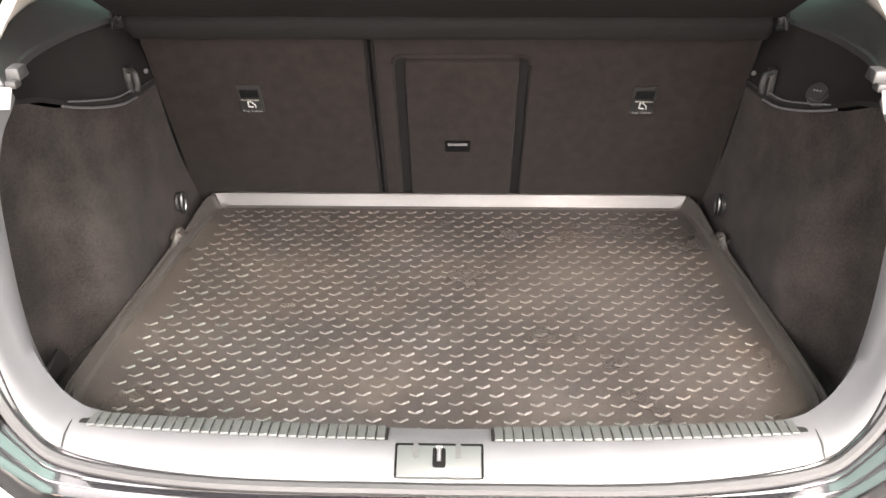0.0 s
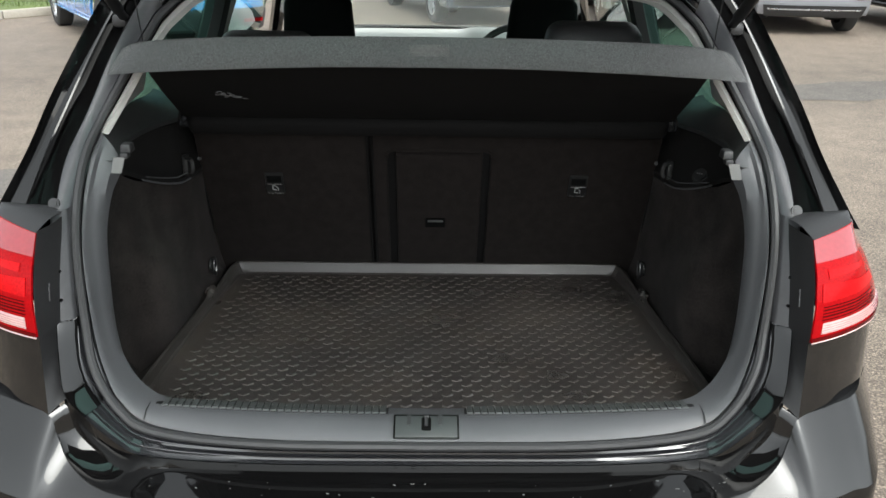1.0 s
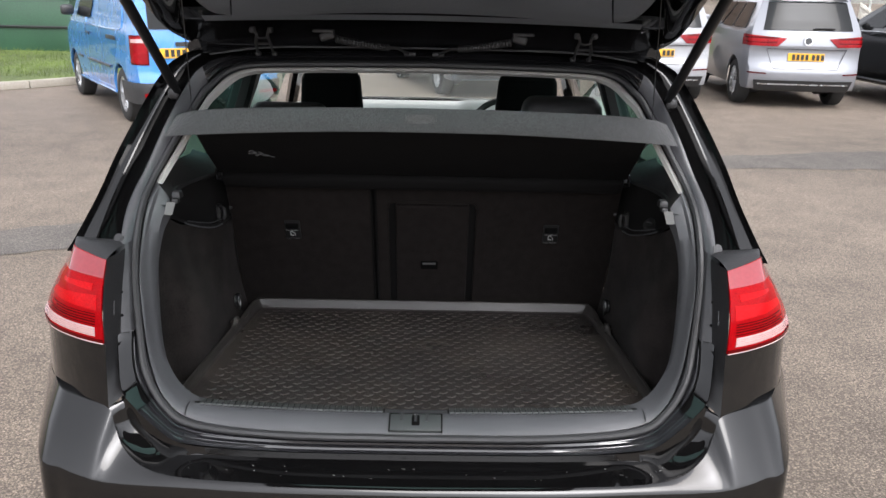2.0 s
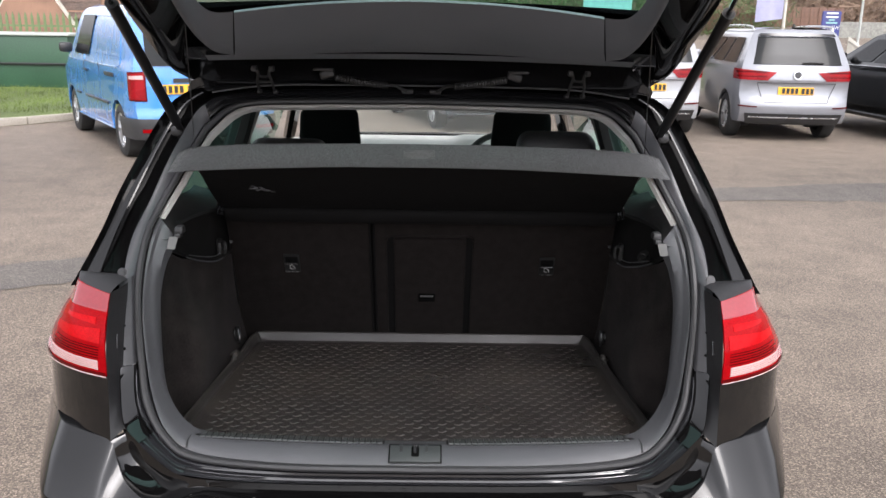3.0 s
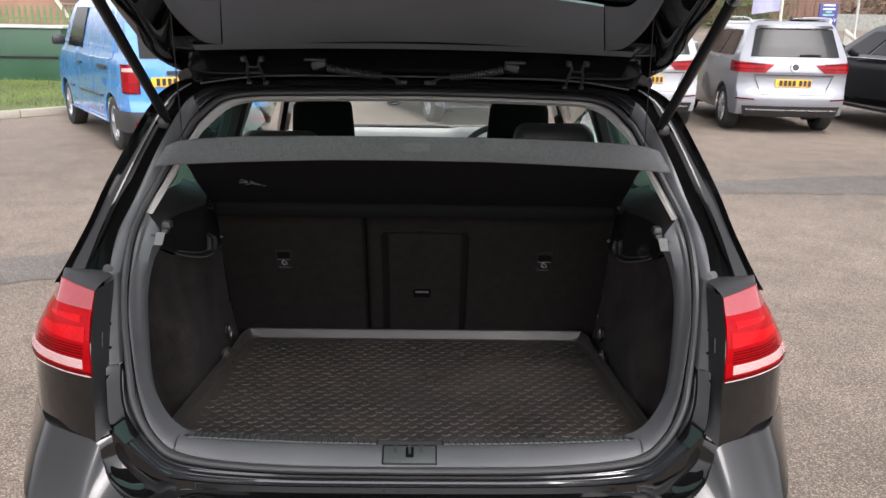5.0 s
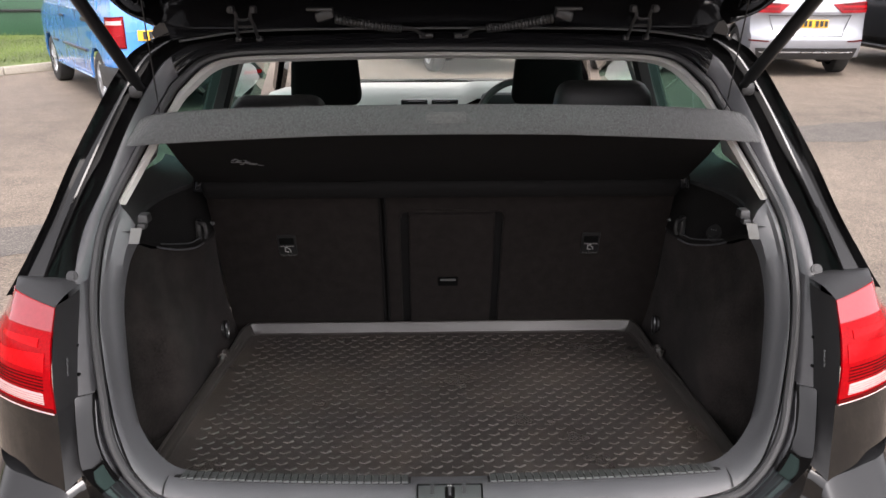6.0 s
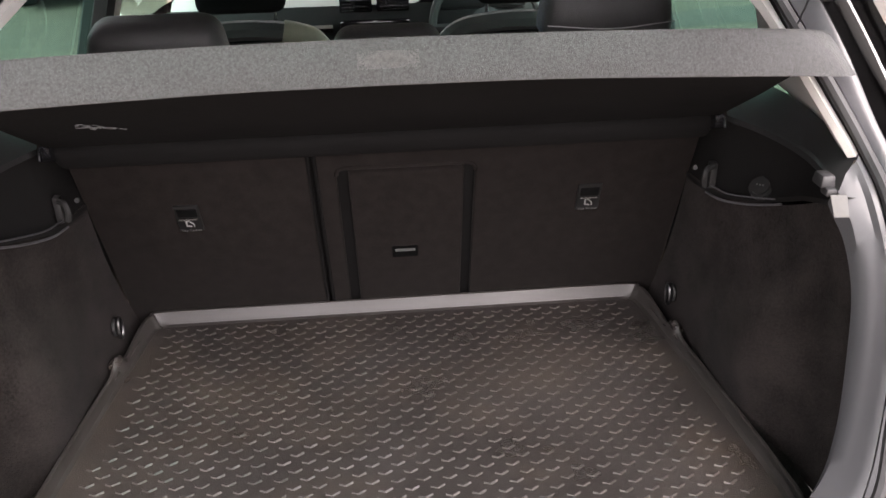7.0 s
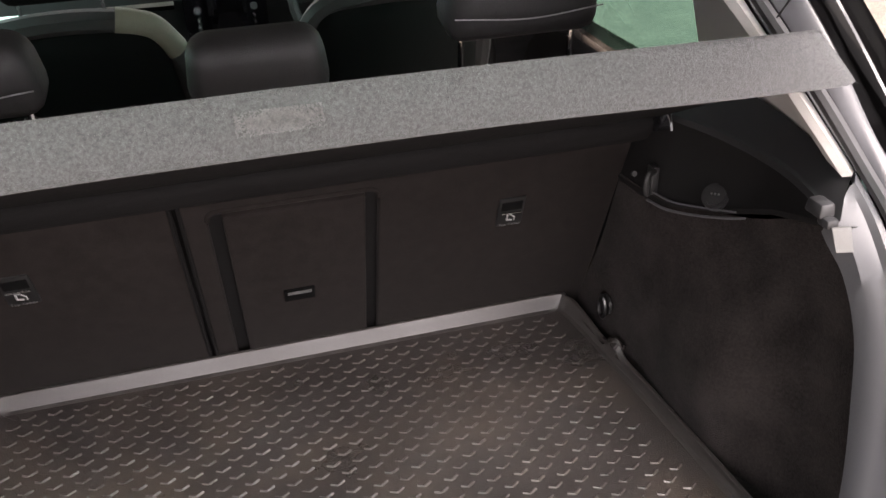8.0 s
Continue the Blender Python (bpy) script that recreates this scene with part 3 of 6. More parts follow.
# tail lamps
for side in (1, -1):
    lamp = tagged(new("tail_lamp"), "red tail lamp with a clear reversing band")
    lamp.parent = car
    ua = U_LAMP
    def outer_u(v):
        return u_at(along([(0, .882), (.25, .876), (.6, .85), (.85, .82), (1, .80)], v))
    def outline(u, v, side=side):
        w = lerp(ua, outer_u(v), u)
        top = lerp(1.034, 1.05, min(1, u * 1.3))
        p = skin(w, lerp(.862, top, v), .006 + .007 * math.sin(math.pi * min(1, v * 1.05)) * math.sin(math.pi * min(1, .15 + u * .85)))
        return (p.x * side, p.y, p.z)
    bm = bmesh.new()
    sheet(bm, outline, 24, 16)
    thicken(bm, .004)
    part("lamp_lens", bm, RED_LENS, lamp, "bright red lens")
    def lens(u0, u1, v0, v1, nu=14, nv=4, out=.0016):
        b = bmesh.new()
        def fn(u, v):
            p = Vector(outline(lerp(u0, u1, u), lerp(v0, v1, v)))
            return p + Vector((out * side * u, -out, 0))
        sheet(b, fn, nu, nv)
        thicken(b, .001)
        return b
    part("reversing_band", lens(.07, .97, .075, .195), CLEAR_LENS, lamp, "clear reversing band")
    for k in range(4):
        part("reflector_rib", lens(.07, .97, .088 + k * .026, .0895 + k * .026, 20, 1, .0024), PINK_LENS, lamp)
    part("lower_edge", lens(.0, 1.0, .0, .045, 20, 2), DARK_RED_LENS, lamp, "dark red lower edge")
    for k, (u1, dv) in enumerate(((.74, .012), (.7, .016), (.76, .01), (.6, .014), (.72, .01))):
        part("brake_segment", lens(.06, u1, .225 + k * .035, .225 + k * .035 + dv), DARK_RED_LENS, lamp, "dark red lamp rib")
    def sweep(u0, u1, va0, vb0, va1, vb1):
        """A piece of the lens between two slanting lines."""
        b = bmesh.new()
        def fn(u, v):
            p = Vector(outline(lerp(u0, u1, u), lerp(lerp(va0, va1, u), lerp(vb0, vb1, u), v)))
            return p + Vector((.0016 * side * u, -.0016, 0))
        sheet(b, fn, 14, 4)
        thicken(b, .001)
        return b
    # brighter red pieces paint in the window's reflection on the lens
    part("bright_segment", sweep(.05, .8, .42, .60, .44, .52), BRIGHT_LENS, lamp, "bright red lamp segment")
    part("bright_segment", sweep(.12, .6, .64, .72, .655, .69), BRIGHT_LENS, lamp)
    # paler top band: reflected sky put into the lens colour
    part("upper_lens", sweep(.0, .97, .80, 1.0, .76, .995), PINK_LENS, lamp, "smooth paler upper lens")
    bm = bmesh.new()
    tube(bm, [Vector(outline(k / 20, 0)) + Vector((0, -.002, -.001)) for k in range(21)], .0013, 5)
    part("lens_edge", bm, CLEAR_LENS, lamp, "pale lower lens edge")
    bm = bmesh.new()
    edge_out = [skin(U_LAMP, z, .004) for z in (.858, .90, .95, 1.0, 1.036)]
    edge_in = [Vector((.672, .03 + (z - .86) * .42, z)) for z in (.858, .90, .95, 1.0, 1.036)]
    mid_row = [a.lerp(b, .5) + Vector((-.004, 0, 0)) for a, b in zip(edge_out, edge_in)]
    loft(bm, [[Vector((v.x * side, v.y, v.z)) for v in r] for r in (edge_out, mid_row, edge_in)])
    part("lamp_housing", bm, BLACK_PLASTIC, lamp, "black lamp housing")
    bm = bmesh.new()
    for z, ln in ((.915, .008), (.922, .004), (.93, .01), (.938, .006)):
        p = skin(U_LAMP, z, .004).lerp(Vector((.672, .03 + (z - .86) * .42, z)), .45)
        box(bm, ((p.x - .0055) * side, p.y, p.z), (.002, .003, ln), 0)
    part("moulded_print", bm, GREY_TRIM, lamp, "small moulded marks")
    # cap above the lamp
    bm = bmesh.new()
    a = [Vector(outline(k / 12, 1.0)) for k in range(13)]
    a = [Vector((v.x * side, v.y, v.z)) for v in a]
    b = curve([(.674, .115, 1.041), (.70, .13, 1.047), (.74, .135, 1.049), (.79, .135, 1.052)], 4)
    c = [v + Vector((0, .004, -.012)) for v in a]
    d = [v + Vector((0, .03, -.03)) for v in b]
    rows_ = [c, a] + [[p.lerp(q, t) + Vector((0, 0, .006 * math.sin(math.pi * t))) for p, q in zip(a, b)] for t in (.2, .4, .6, .8)] + [b, d]
    loft(bm, [[Vector((v.x * side, v.y, v.z)) for v in r] for r in rows_])
    part("lamp_cap", bm, BLACK_PLASTIC, lamp, "black cap above the lamp")

# buffers and fixings on the flange
for side in (1, -1):
    bm = bmesh.new()
    disc(bm, (side * .693, .128, 1.052), (0, -1, .45), .0105, .007, 18)
    disc(bm, (side * .693, .1265, 1.0528), (0, -1, .45), .0065, .007, 14)
    part("rubber_buffer", bm, BLACK_PLASTIC, car, "round rubber buffer")
    bm = bmesh.new()
    cover_in = curve([(.650, .044, .858), (.656, .068, .93), (.662, .098, 1.0), (.668, .122, 1.045)], 5)
    cover_out = curve([(.681, .03, .858), (.684, .052, .93), (.688, .084, 1.0), (.698, .112, 1.045)], 5)
    loft(bm, [[Vector((v.x * side, v.y, v.z)) for v in r] for r in ([v + Vector((-.002, .014, 0)) for v in cover_in], cover_in, [a.lerp(b, .12) + Vector((0, -.004, 0)) for a, b in zip(cover_in, cover_out)], [a.lerp(b, .88) + Vector((0, -.004, 0)) for a, b in zip(cover_in, cover_out)], cover_out)])
    part("flange_cover", bm, SATIN_PAINT, car, "satin black cover strip on the flange")
    for z in (.895, .945):
        bm = bmesh.new()
        disc(bm, (side * (.668 + (z - .858) * .06), .0305 + (z - .858) * .33, z), (0, -1, .3), .0032, .006, 10)
        part("fixing_hole", bm, GAP_BLACK, car)

# smooth panel below the cover strip; added pillar strip, reflected sky painted in its grey
PILLAR_SKY_GREY = material("satin_pillar_paint", (0.036, 0.036, 0.04), 0.42, coat=0.1, vary=0.12, rough_vary=0.06, fine=80)
for side in (1, -1):
    turn = lambda rows: [[Vector((v.x * side, v.y, v.z)) for v in r] for r in rows]
    bm = bmesh.new()
    low_in = curve([(.600, -.022, .715), (.631, -.001, .757), (.645, .028, .81), (.650, .046, .855)], 5)
    low_out = curve([(.622, -.052, .708), (.656, -.038, .745), (.671, -.002, .81), (.681, .031, .855)], 5)
    loft(bm, turn([[v + Vector((-.002, .012, .002)) for v in low_in], low_in, [a.lerp(b, .15) + Vector((0, -.005, 0)) for a, b in zip(low_in, low_out)], [a.lerp(b, .9) + Vector((0, -.005, 0)) for a, b in zip(low_in, low_out)], low_out]))
    part("flange_panel", bm, BLACK_PAINT, car, "glossy black panel beside the opening")
    bm = bmesh.new()
    a_row, b_row = outer[40:73], flange[40:73]
    loft(bm, turn([[p.lerp(q, t) + Vector((0, -lift, 0)) for p, q in zip(a_row, b_row)] for t, lift in ((.34, -.004), (.38, .006), (.5, .0085), (.85, .0085), (.95, .006), (1.0, .0))]))
    part("pillar_strip", bm, PILLAR_SKY_GREY, car, "satin dark grey strip up the pillar")

# D-pillar outside: gloss panel from the opening to the body's outer edge
EDGE = [(.688, .11, 1.025), (.69, .13, 1.05), (.69, .2, 1.12), (.665, .27, 1.195), (.63, .33, 1.29), (.59, .40, 1.38), (.555, .42, 1.42), (.48, .43, 1.448), (.25, .44, 1.46), (0, .44, 1.464)]
RIM = [(.80, .09, 1.03), (.79, .13, 1.06), (.768, .22, 1.135), (.748, .30, 1.215), (.708, .38, 1.315), (.672, .43, 1.388), (.638, .47, 1.432), (.56, .50, 1.458), (.28, .515, 1.475), (0, .52, 1.48)]
edge_row, rim_row = curve(EDGE, 6), curve(RIM, 6)
arch = lambda r: r + [mirrored(v) for v in reversed(r[:-1])]
bm = bmesh.new()
loft(bm, [arch(edge_row), arch([a.lerp(b, .25) + Vector((.0, .02, -.006)) for a, b in zip(edge_row, rim_row)]), arch([a.lerp(b, .45) + Vector((0, .024, -.006)) for a, b in zip(edge_row, rim_row)]),
          arch([a.lerp(b, .5) + Vector((0, .004, .002)) for a, b in zip(edge_row, rim_row)]), arch([a.lerp(b, .54) + Vector((0, .003, .003)) for a, b in zip(edge_row, rim_row)]),
          arch([a.lerp(b, .6) + Vector((0, .022, -.004)) for a, b in zip(edge_row, rim_row)]), arch([a.lerp(b, .9) + Vector((0, .022, -.004)) for a, b in zip(edge_row, rim_row)]), arch(rim_row), arch([v + Vector((.004, .03, 0)) for v in rim_row])])
part("gutter_panel", bm, BLACK_PAINT, car, "glossy black rain gutter panel")

# sides of the body up to the waist
for side in (1, -1):
    bm = bmesh.new()
    def flank(u, v, side=side):
        y = lerp(.75, 3.95, u)
        bottom = .24
        for yc in (.62 + .18, 3.28):
            d = abs(y - yc)
            if d < .36:
                bottom = max(bottom, .31 + math.sqrt(.36 ** 2 - d * d))
        z = lerp(bottom, along([(.75, 1.05), (2.6, .98), (3.2, .93), (3.95, .78)], y), v)
        w = along([(.75, .895), (2.9, .895), (3.5, .86), (3.95, .7)], y) * along([(.2, .96), (.5, 1.0), (.87, 1.0), (.93, .975), (1.05, .885)], z)
        return (side * w, y, z)
    sheet(bm, flank, 64, 10)
    part("body_side", bm, BLACK_PAINT, car, "glossy black body side")

# roof, bonnet and nose
bm = bmesh.new()
ROOF_Y = [(.5, 1.478), (.8, 1.492), (1.4, 1.492), (2.0, 1.455), (2.25, 1.42)]
def roof(u, v):
    y = lerp(.5, 2.25, v)
    a = lerp(-1, 1, u)
    w = along([(.5, .585), (1.2, .62), (2.25, .6)], y)
    return (a * w, y, along(ROOF_Y, y) - .035 * a ** 4 - .01 * a * a)
sheet(bm, roof, 20, 12)
thicken(bm, .012)
part("roof", bm, BLACK_PAINT, car, "glossy black roof")
bm = bmesh.new()
def head(u, v):
    p = roof(u, v)
    return (p[0] * .97, p[1] + .03, p[2] - .035)
sheet(bm, head, 16, 8)
thicken(bm, .008)
part("headliner", bm, PALE_TRIM, car, "pale grey fabric headliner")
bm = bmesh.new()
def bonnet(u, v):
    a, y = lerp(-1, 1, u), lerp(3.05, 4.08, v)
    w = along([(3.05, .74), (3.6, .74), (4.08, .6)], y)
    return (a * w, y - .12 * a * a * v, along([(3.05, 1.03), (3.5, .95), (3.95, .82), (4.08, .72)], y) - .03 * a ** 4)
sheet(bm, bonnet, 16, 10)
thicken(bm, .01)
part("bonnet", bm, BLACK_PAINT, car, "glossy black bonnet")
bm = bmesh.new()
def nose(u, v):
    a = lerp(-1, 1, u)
    return (a * .86, 4.12 - .22 * a * a - .16 * a ** 8 - abs(v - .5) * .06, lerp(.22, .72, v))
sheet(bm, nose, 24, 8)
part("front_bumper", bm, BLACK_PAINT, car)
bm = bmesh.new()
box(bm, (0, 1.9, .24), (1.5, 3.6, .05), .01)
part("underbody", bm, DARK_TRIM, car)

# windscreen, side glass and pillars
bm = bmesh.new()
def screen(u, v):
    a = lerp(-1, 1, u)
    w = lerp(.66, .55, v)
    return (a * w, lerp(2.98, 2.27, v) - .08 * a * a, lerp(1.03, 1.4, v) - .015 * a * a)
sheet(bm, screen, 12, 6)
glass_ob = part("windscreen", bm, CLEAR_GLASS, car, "clear windscreen")
glass_ob.visible_shadow = False
for side in (1, -1):
    for y0, y1 in ((.69, 1.58), (1.66, 2.5)):
        bm = bmesh.new()
        def pane(u, v, side=side, y0=y0, y1=y1):
            y = lerp(y0, y1, u)
            top = min(1.4, along([(.86, 1.36), (1.1, 1.4), (2.2, 1.36), (2.5, 1.2)], y))
            z = lerp(1.0, top, v)
            return (side * along([(1.0, .80), (1.4, .65)], z), y, z)
        sheet(bm, pane, 8, 4)
        g = part("side_window", bm, PRIVACY_PANE if y0 < 1 else GREEN_GLASS, car, "green-tinted side window")
        g.visible_shadow = False
    for path, r, mt, nm in (([(.79, 3.02, 1.0), (.70, 2.7, 1.2), (.58, 2.22, 1.43)], .035, BLACK_PAINT, "front_pillar"), ([(.805, 1.62, .98), (.73, 1.62, 1.2), (.64, 1.62, 1.43)], .035, PALE_TRIM, "door_pillar"),
                            ([(.6, .55, 1.455), (.635, 1.2, 1.462), (.61, 2.22, 1.43)], .03, BLACK_PAINT, "roof_rail")):
        bm = bmesh.new()
        tube(bm, curve([(side * x, y, z) for x, y, z in path], 6), r, 8)
        part(nm, bm, mt, car)
    bm = bmesh.new()
    tube(bm, [(side * .79, 1.5, 1.0), (side * .715, 1.49, 1.22), (side * .645, 1.45, 1.42)], .04, 8)
    part("door_frame", bm, DARK_TRIM, car, "dark rear door frame")
    # rear pillar outside skin
    bm = bmesh.new()
    def dpil(u, v, side=side):
        a = Vector(rim_row[int(round(v * 30))])
        y = lerp(a.y, .88, u)
        z = a.z
        return (side * (a.x + .0 + .05 * u * (1 - (z - 1.05) / .4)), y, z + .01 * u)
    sheet(bm, dpil, 6, 30)
    part("rear_pillar_skin", bm, BLACK_PAINT, car)
    # rear pillar inside lining, with the pale trim's look
    bm = bmesh.new()
    ins = [Vector(v) for v in upper(outer)][:36]
    def lining(u, v, side=side):
        a = ins[int(round(v * 30))]
        return (side * lerp(a.x + .004, .70 - .08 * v, u), lerp(a.y + .03, .70, u), lerp(a.z + .004, lerp(1.15, 1.43, v), u))
    sheet(bm, lining, 8, 30)
    part("rear_pillar_lining", bm, PALE_TRIM, car, "pale grey rear pillar lining")
# wheels
def wheel(parent, x, y, r, side, rim_mat, spokes=5, width=.21):
    w = tagged(new("wheel"), "black tyre on a spoked rim")
    w.parent = parent
    b = bmesh.new()
    prof = [(r * .66, -.5), (r * .9, -.5), (r * .985, -.4), (r, -.3), (r, .3), (r * .985, .4), (r * .9, .5), (r * .66, .5), (r * .64, 0)]
    seg = 32
    rings = [[b.verts.new((x + o * width, y + q * math.cos(k * math.tau / seg), r + q * math.sin(k * math.tau / seg))) for k in range(seg)] for q, o in prof]
    for i in range(len(rings)):
        a, c = rings[i], rings[(i + 1) % len(rings)]
        for k in range(seg):
            j = (k + 1) % seg
            b.faces.new((a[k], a[j], c[j], c[k]))
    part("tyre", b, TYRE, w)
    b = bmesh.new()
    disc(b, (x + side * width * .36, y, r), (1, 0, 0), r * .67, width * .2, 28, r * .58)
    disc(b, (x + side * width * .40, y, r), (1, 0, 0), r * .13, width * .16, 16)
    for k in range(spokes):
        for da in (-.16, .16):
            ang = k * math.tau / spokes + .3
            p0 = Vector((x + side * width * .42, y + r * .1 * math.cos(ang + da), r + r * .1 * math.sin(ang + da)))
            p1 = Vector((x + side * width * .38, y + r * .61 * math.cos(ang + da), r + r * .61 * math.sin(ang + da)))
            tube(b, [p0, p1], r * .045, 6)
    part("rim", b, rim_mat, w, "spoked alloy rim")
    b = bmesh.new()
    disc(b, (x, y, r), (1, 0, 0), r * .6, width * .3, 24)
    part("brake_disc", b, DARK_TRIM, w)


for y in (.80, 3.28):
    for side in (1, -1):
        wheel(car, side * .77, y, .315, side, ALLOY)

# ---- tailgate, raised ----
PANEL_TRIM = material("tailgate_panel_plastic", (0.1, 0.11, 0.126), 0.5, fine=1200, vary=0.1, bump=0.15, bump_scale=1400)
tailgate = tagged(new("tailgate"), "raised black tailgate with a dark inner panel and rear window")
tailgate.parent = car


def gate(row_y, row_z, drop_edge, half_w):
    """One cross line of the raised tailgate, from left to right."""
    out_ = []
    for i in range(-20, 21):
        a = i / 20
        out_.append(Vector((a * half_w, row_y, row_z - drop_edge * abs(a) ** 5 - .01 * a * a)))
    return out_


bm = bmesh.new()
loft(bm, [gate(.484, 1.470, .012, .57), gate(.468, 1.490, .01, .572), gate(.44, 1.514, .008, .575), gate(.40, 1.536, .008, .578), gate(.35, 1.552, .006, .58), gate(.30, 1.558, .004, .583), gate(.275, 1.546, .004, .584), gate(.262, 1.5485, .004, .584), gate(.25, 1.553, .004, .584), gate(.215, 1.576, .002, .584)])
part("gate_inner_metal", bm, BLACK_GLOSS, tailgate, "black painted inner metal")
bm = bmesh.new()
loft(bm, [[v + Vector((0, 0, -.003)) for v in gate(.262, 1.5485, .0, .5)], [v + Vector((0, 0, -.004)) for v in gate(.236, 1.562, .0, .5)]])
part("gate_flange_strip", bm, PANEL_TRIM, tailgate, "grey strip")
# inner trim panel in three pieces
for x0, x1 in ((-.429, .429),):
    bm = bmesh.new()
    def trim_panel(u, v, x0=x0, x1=x1):
        x = lerp(x0, x1, u) * lerp(.99, .9, v)
        edge = max(0, abs(x) - .43) / .1
        k = min(1.0, abs(x) / .43) ** 2
        y0, z0, y1, z1 = .208, 1.569 - .02 * k, .03 + .03 * k, 1.674 - .034 * k
        lift = .3 * edge ** 2.6
        y0, z0 = lerp(y0, y1, lift), lerp(z0, z1, lift)
        side_drop = -.006 * edge
        y, z = lerp(y0, y1, v), lerp(z0, z1, v)
        z -= .012 * math.sin(math.pi * v)
        return (x, y, z - side_drop)
    sheet(bm, trim_panel, 20 if x1 - x0 > .5 else 6, 8)
    thicken(bm, .006)
    part("gate_trim_panel", bm, PANEL_TRIM, tailgate, "dark grey moulded inner panel")
# side members
for side in (1, -1):
    bm = bmesh.new()
    line = curve([(.588, .43, 1.478), (.59, .25, 1.522), (.582, .05, 1.604), (.574, -.1, 1.672), (.56, -.35, 1.79), (.57, -.62, 1.77)], 5)
    line_in = curve([(.555, .43, 1.52), (.53, .25, 1.575), (.495, .05, 1.632), (.48, -.1, 1.704), (.466, -.35, 1.822), (.48, -.62, 1.80)], 5)
    loft(bm, [[Vector((v.x * side, v.y, v.z)) for v in r] for r in (line_in, [a.lerp(b, .4) + Vector((0, -.006, -.014)) for a, b in zip(line_in, line)], [a.lerp(b, .8) + Vector((0, -.004, -.008)) for a, b in zip(line_in, line)], line,
              [v + Vector((.02, .02, .04)) for v in line])])
    part("gate_side_member", bm, BLACK_PAINT, tailgate, "glossy black side member")
    bm = bmesh.new()
    strip_in = curve([(.389, .058, 1.644), (.42, .054, 1.642), (.44, .04, 1.648), (.452, -.01, 1.672), (.45, -.1, 1.715), (.44, -.34, 1.828)], 6)
    strip_out = curve([(.427, .208, 1.551), (.46, .192, 1.556), (.478, .15, 1.576), (.487, .07, 1.612), (.484, -.08, 1.68), (.47, -.34, 1.806)], 6)
    rows_ = [strip_in, [a.lerp(b, .25) + Vector((0, -.002, -.006)) for a, b in zip(strip_in, strip_out)], [a.lerp(b, .6) + Vector((0, -.004, -.012)) for a, b in zip(strip_in, strip_out)], [a.lerp(b, .9) + Vector((0, -.003, -.007)) for a, b in zip(strip_in, strip_out)], strip_out]
    loft(bm, [[Vector((v.x * side, v.y, v.z)) for v in r] for r in rows_])
    part("gate_side_trim", bm, PANEL_TRIM, tailgate, "dark grey moulded frame beside the window", sharp=70)
bm = bmesh.new()
def rear_glass(u, v):
    a = lerp(-1, 1, u)
    return (a * .53, lerp(.06, -.36, v) + .02 * a * a, lerp(1.672, 1.885, v) - .03 * a * a)
sheet(bm, rear_glass, 12, 6)
g = part("rear_window", bm, GREEN_GLASS, tailgate, "green-tinted rear window")
g.visible_shadow = False
bm = bmesh.new()
def gate_skin(u, v):
    a = lerp(-1, 1, u)
    return (a * .585, lerp(-.36, -.80, v) + .05 * a * a, lerp(1.89, 1.76, v) - .02 * a * a)
sheet(bm, gate_skin, 12, 6)
thicken(bm, .05)
part("gate_lower_panel", bm, BLACK_PAINT, tailgate, "glossy black lower panel")
bm = bmesh.new()
def gate_lining(u, v):
    a = lerp(-1, 1, u)
    return (a * .54, lerp(-.37, -.77, v) + .05 * a * a, lerp(1.835, 1.70, v) - .02 * a * a)
sheet(bm, gate_lining, 12, 6)
thicken(bm, .01)
part("gate_lower_trim", bm, DARK_TRIM, tailgate)
bm = bmesh.new()
sheet(bm, lambda u, v: (lerp(-.59, .59, u), lerp(.485, .08, v), lerp(1.50, 1.674, v) + .03 * math.sin(math.pi * v) - .02 * (2 * u - 1) ** 2), 12, 6)
part("gate_outer_skin", bm, BLACK_PAINT, tailgate)
# added grey line: the highlight along the gutter, as a thin tube
bm = bmesh.new()
tube(bm, span([(0, .447, 1.4715), (.2, .447, 1.4705), (.4, .446, 1.466), (.54, .435, 1.448)], 6), .0024, 6)
part("roof_channel_seal", bm, GREY_TRIM, tailgate, "thin grey channel seal")
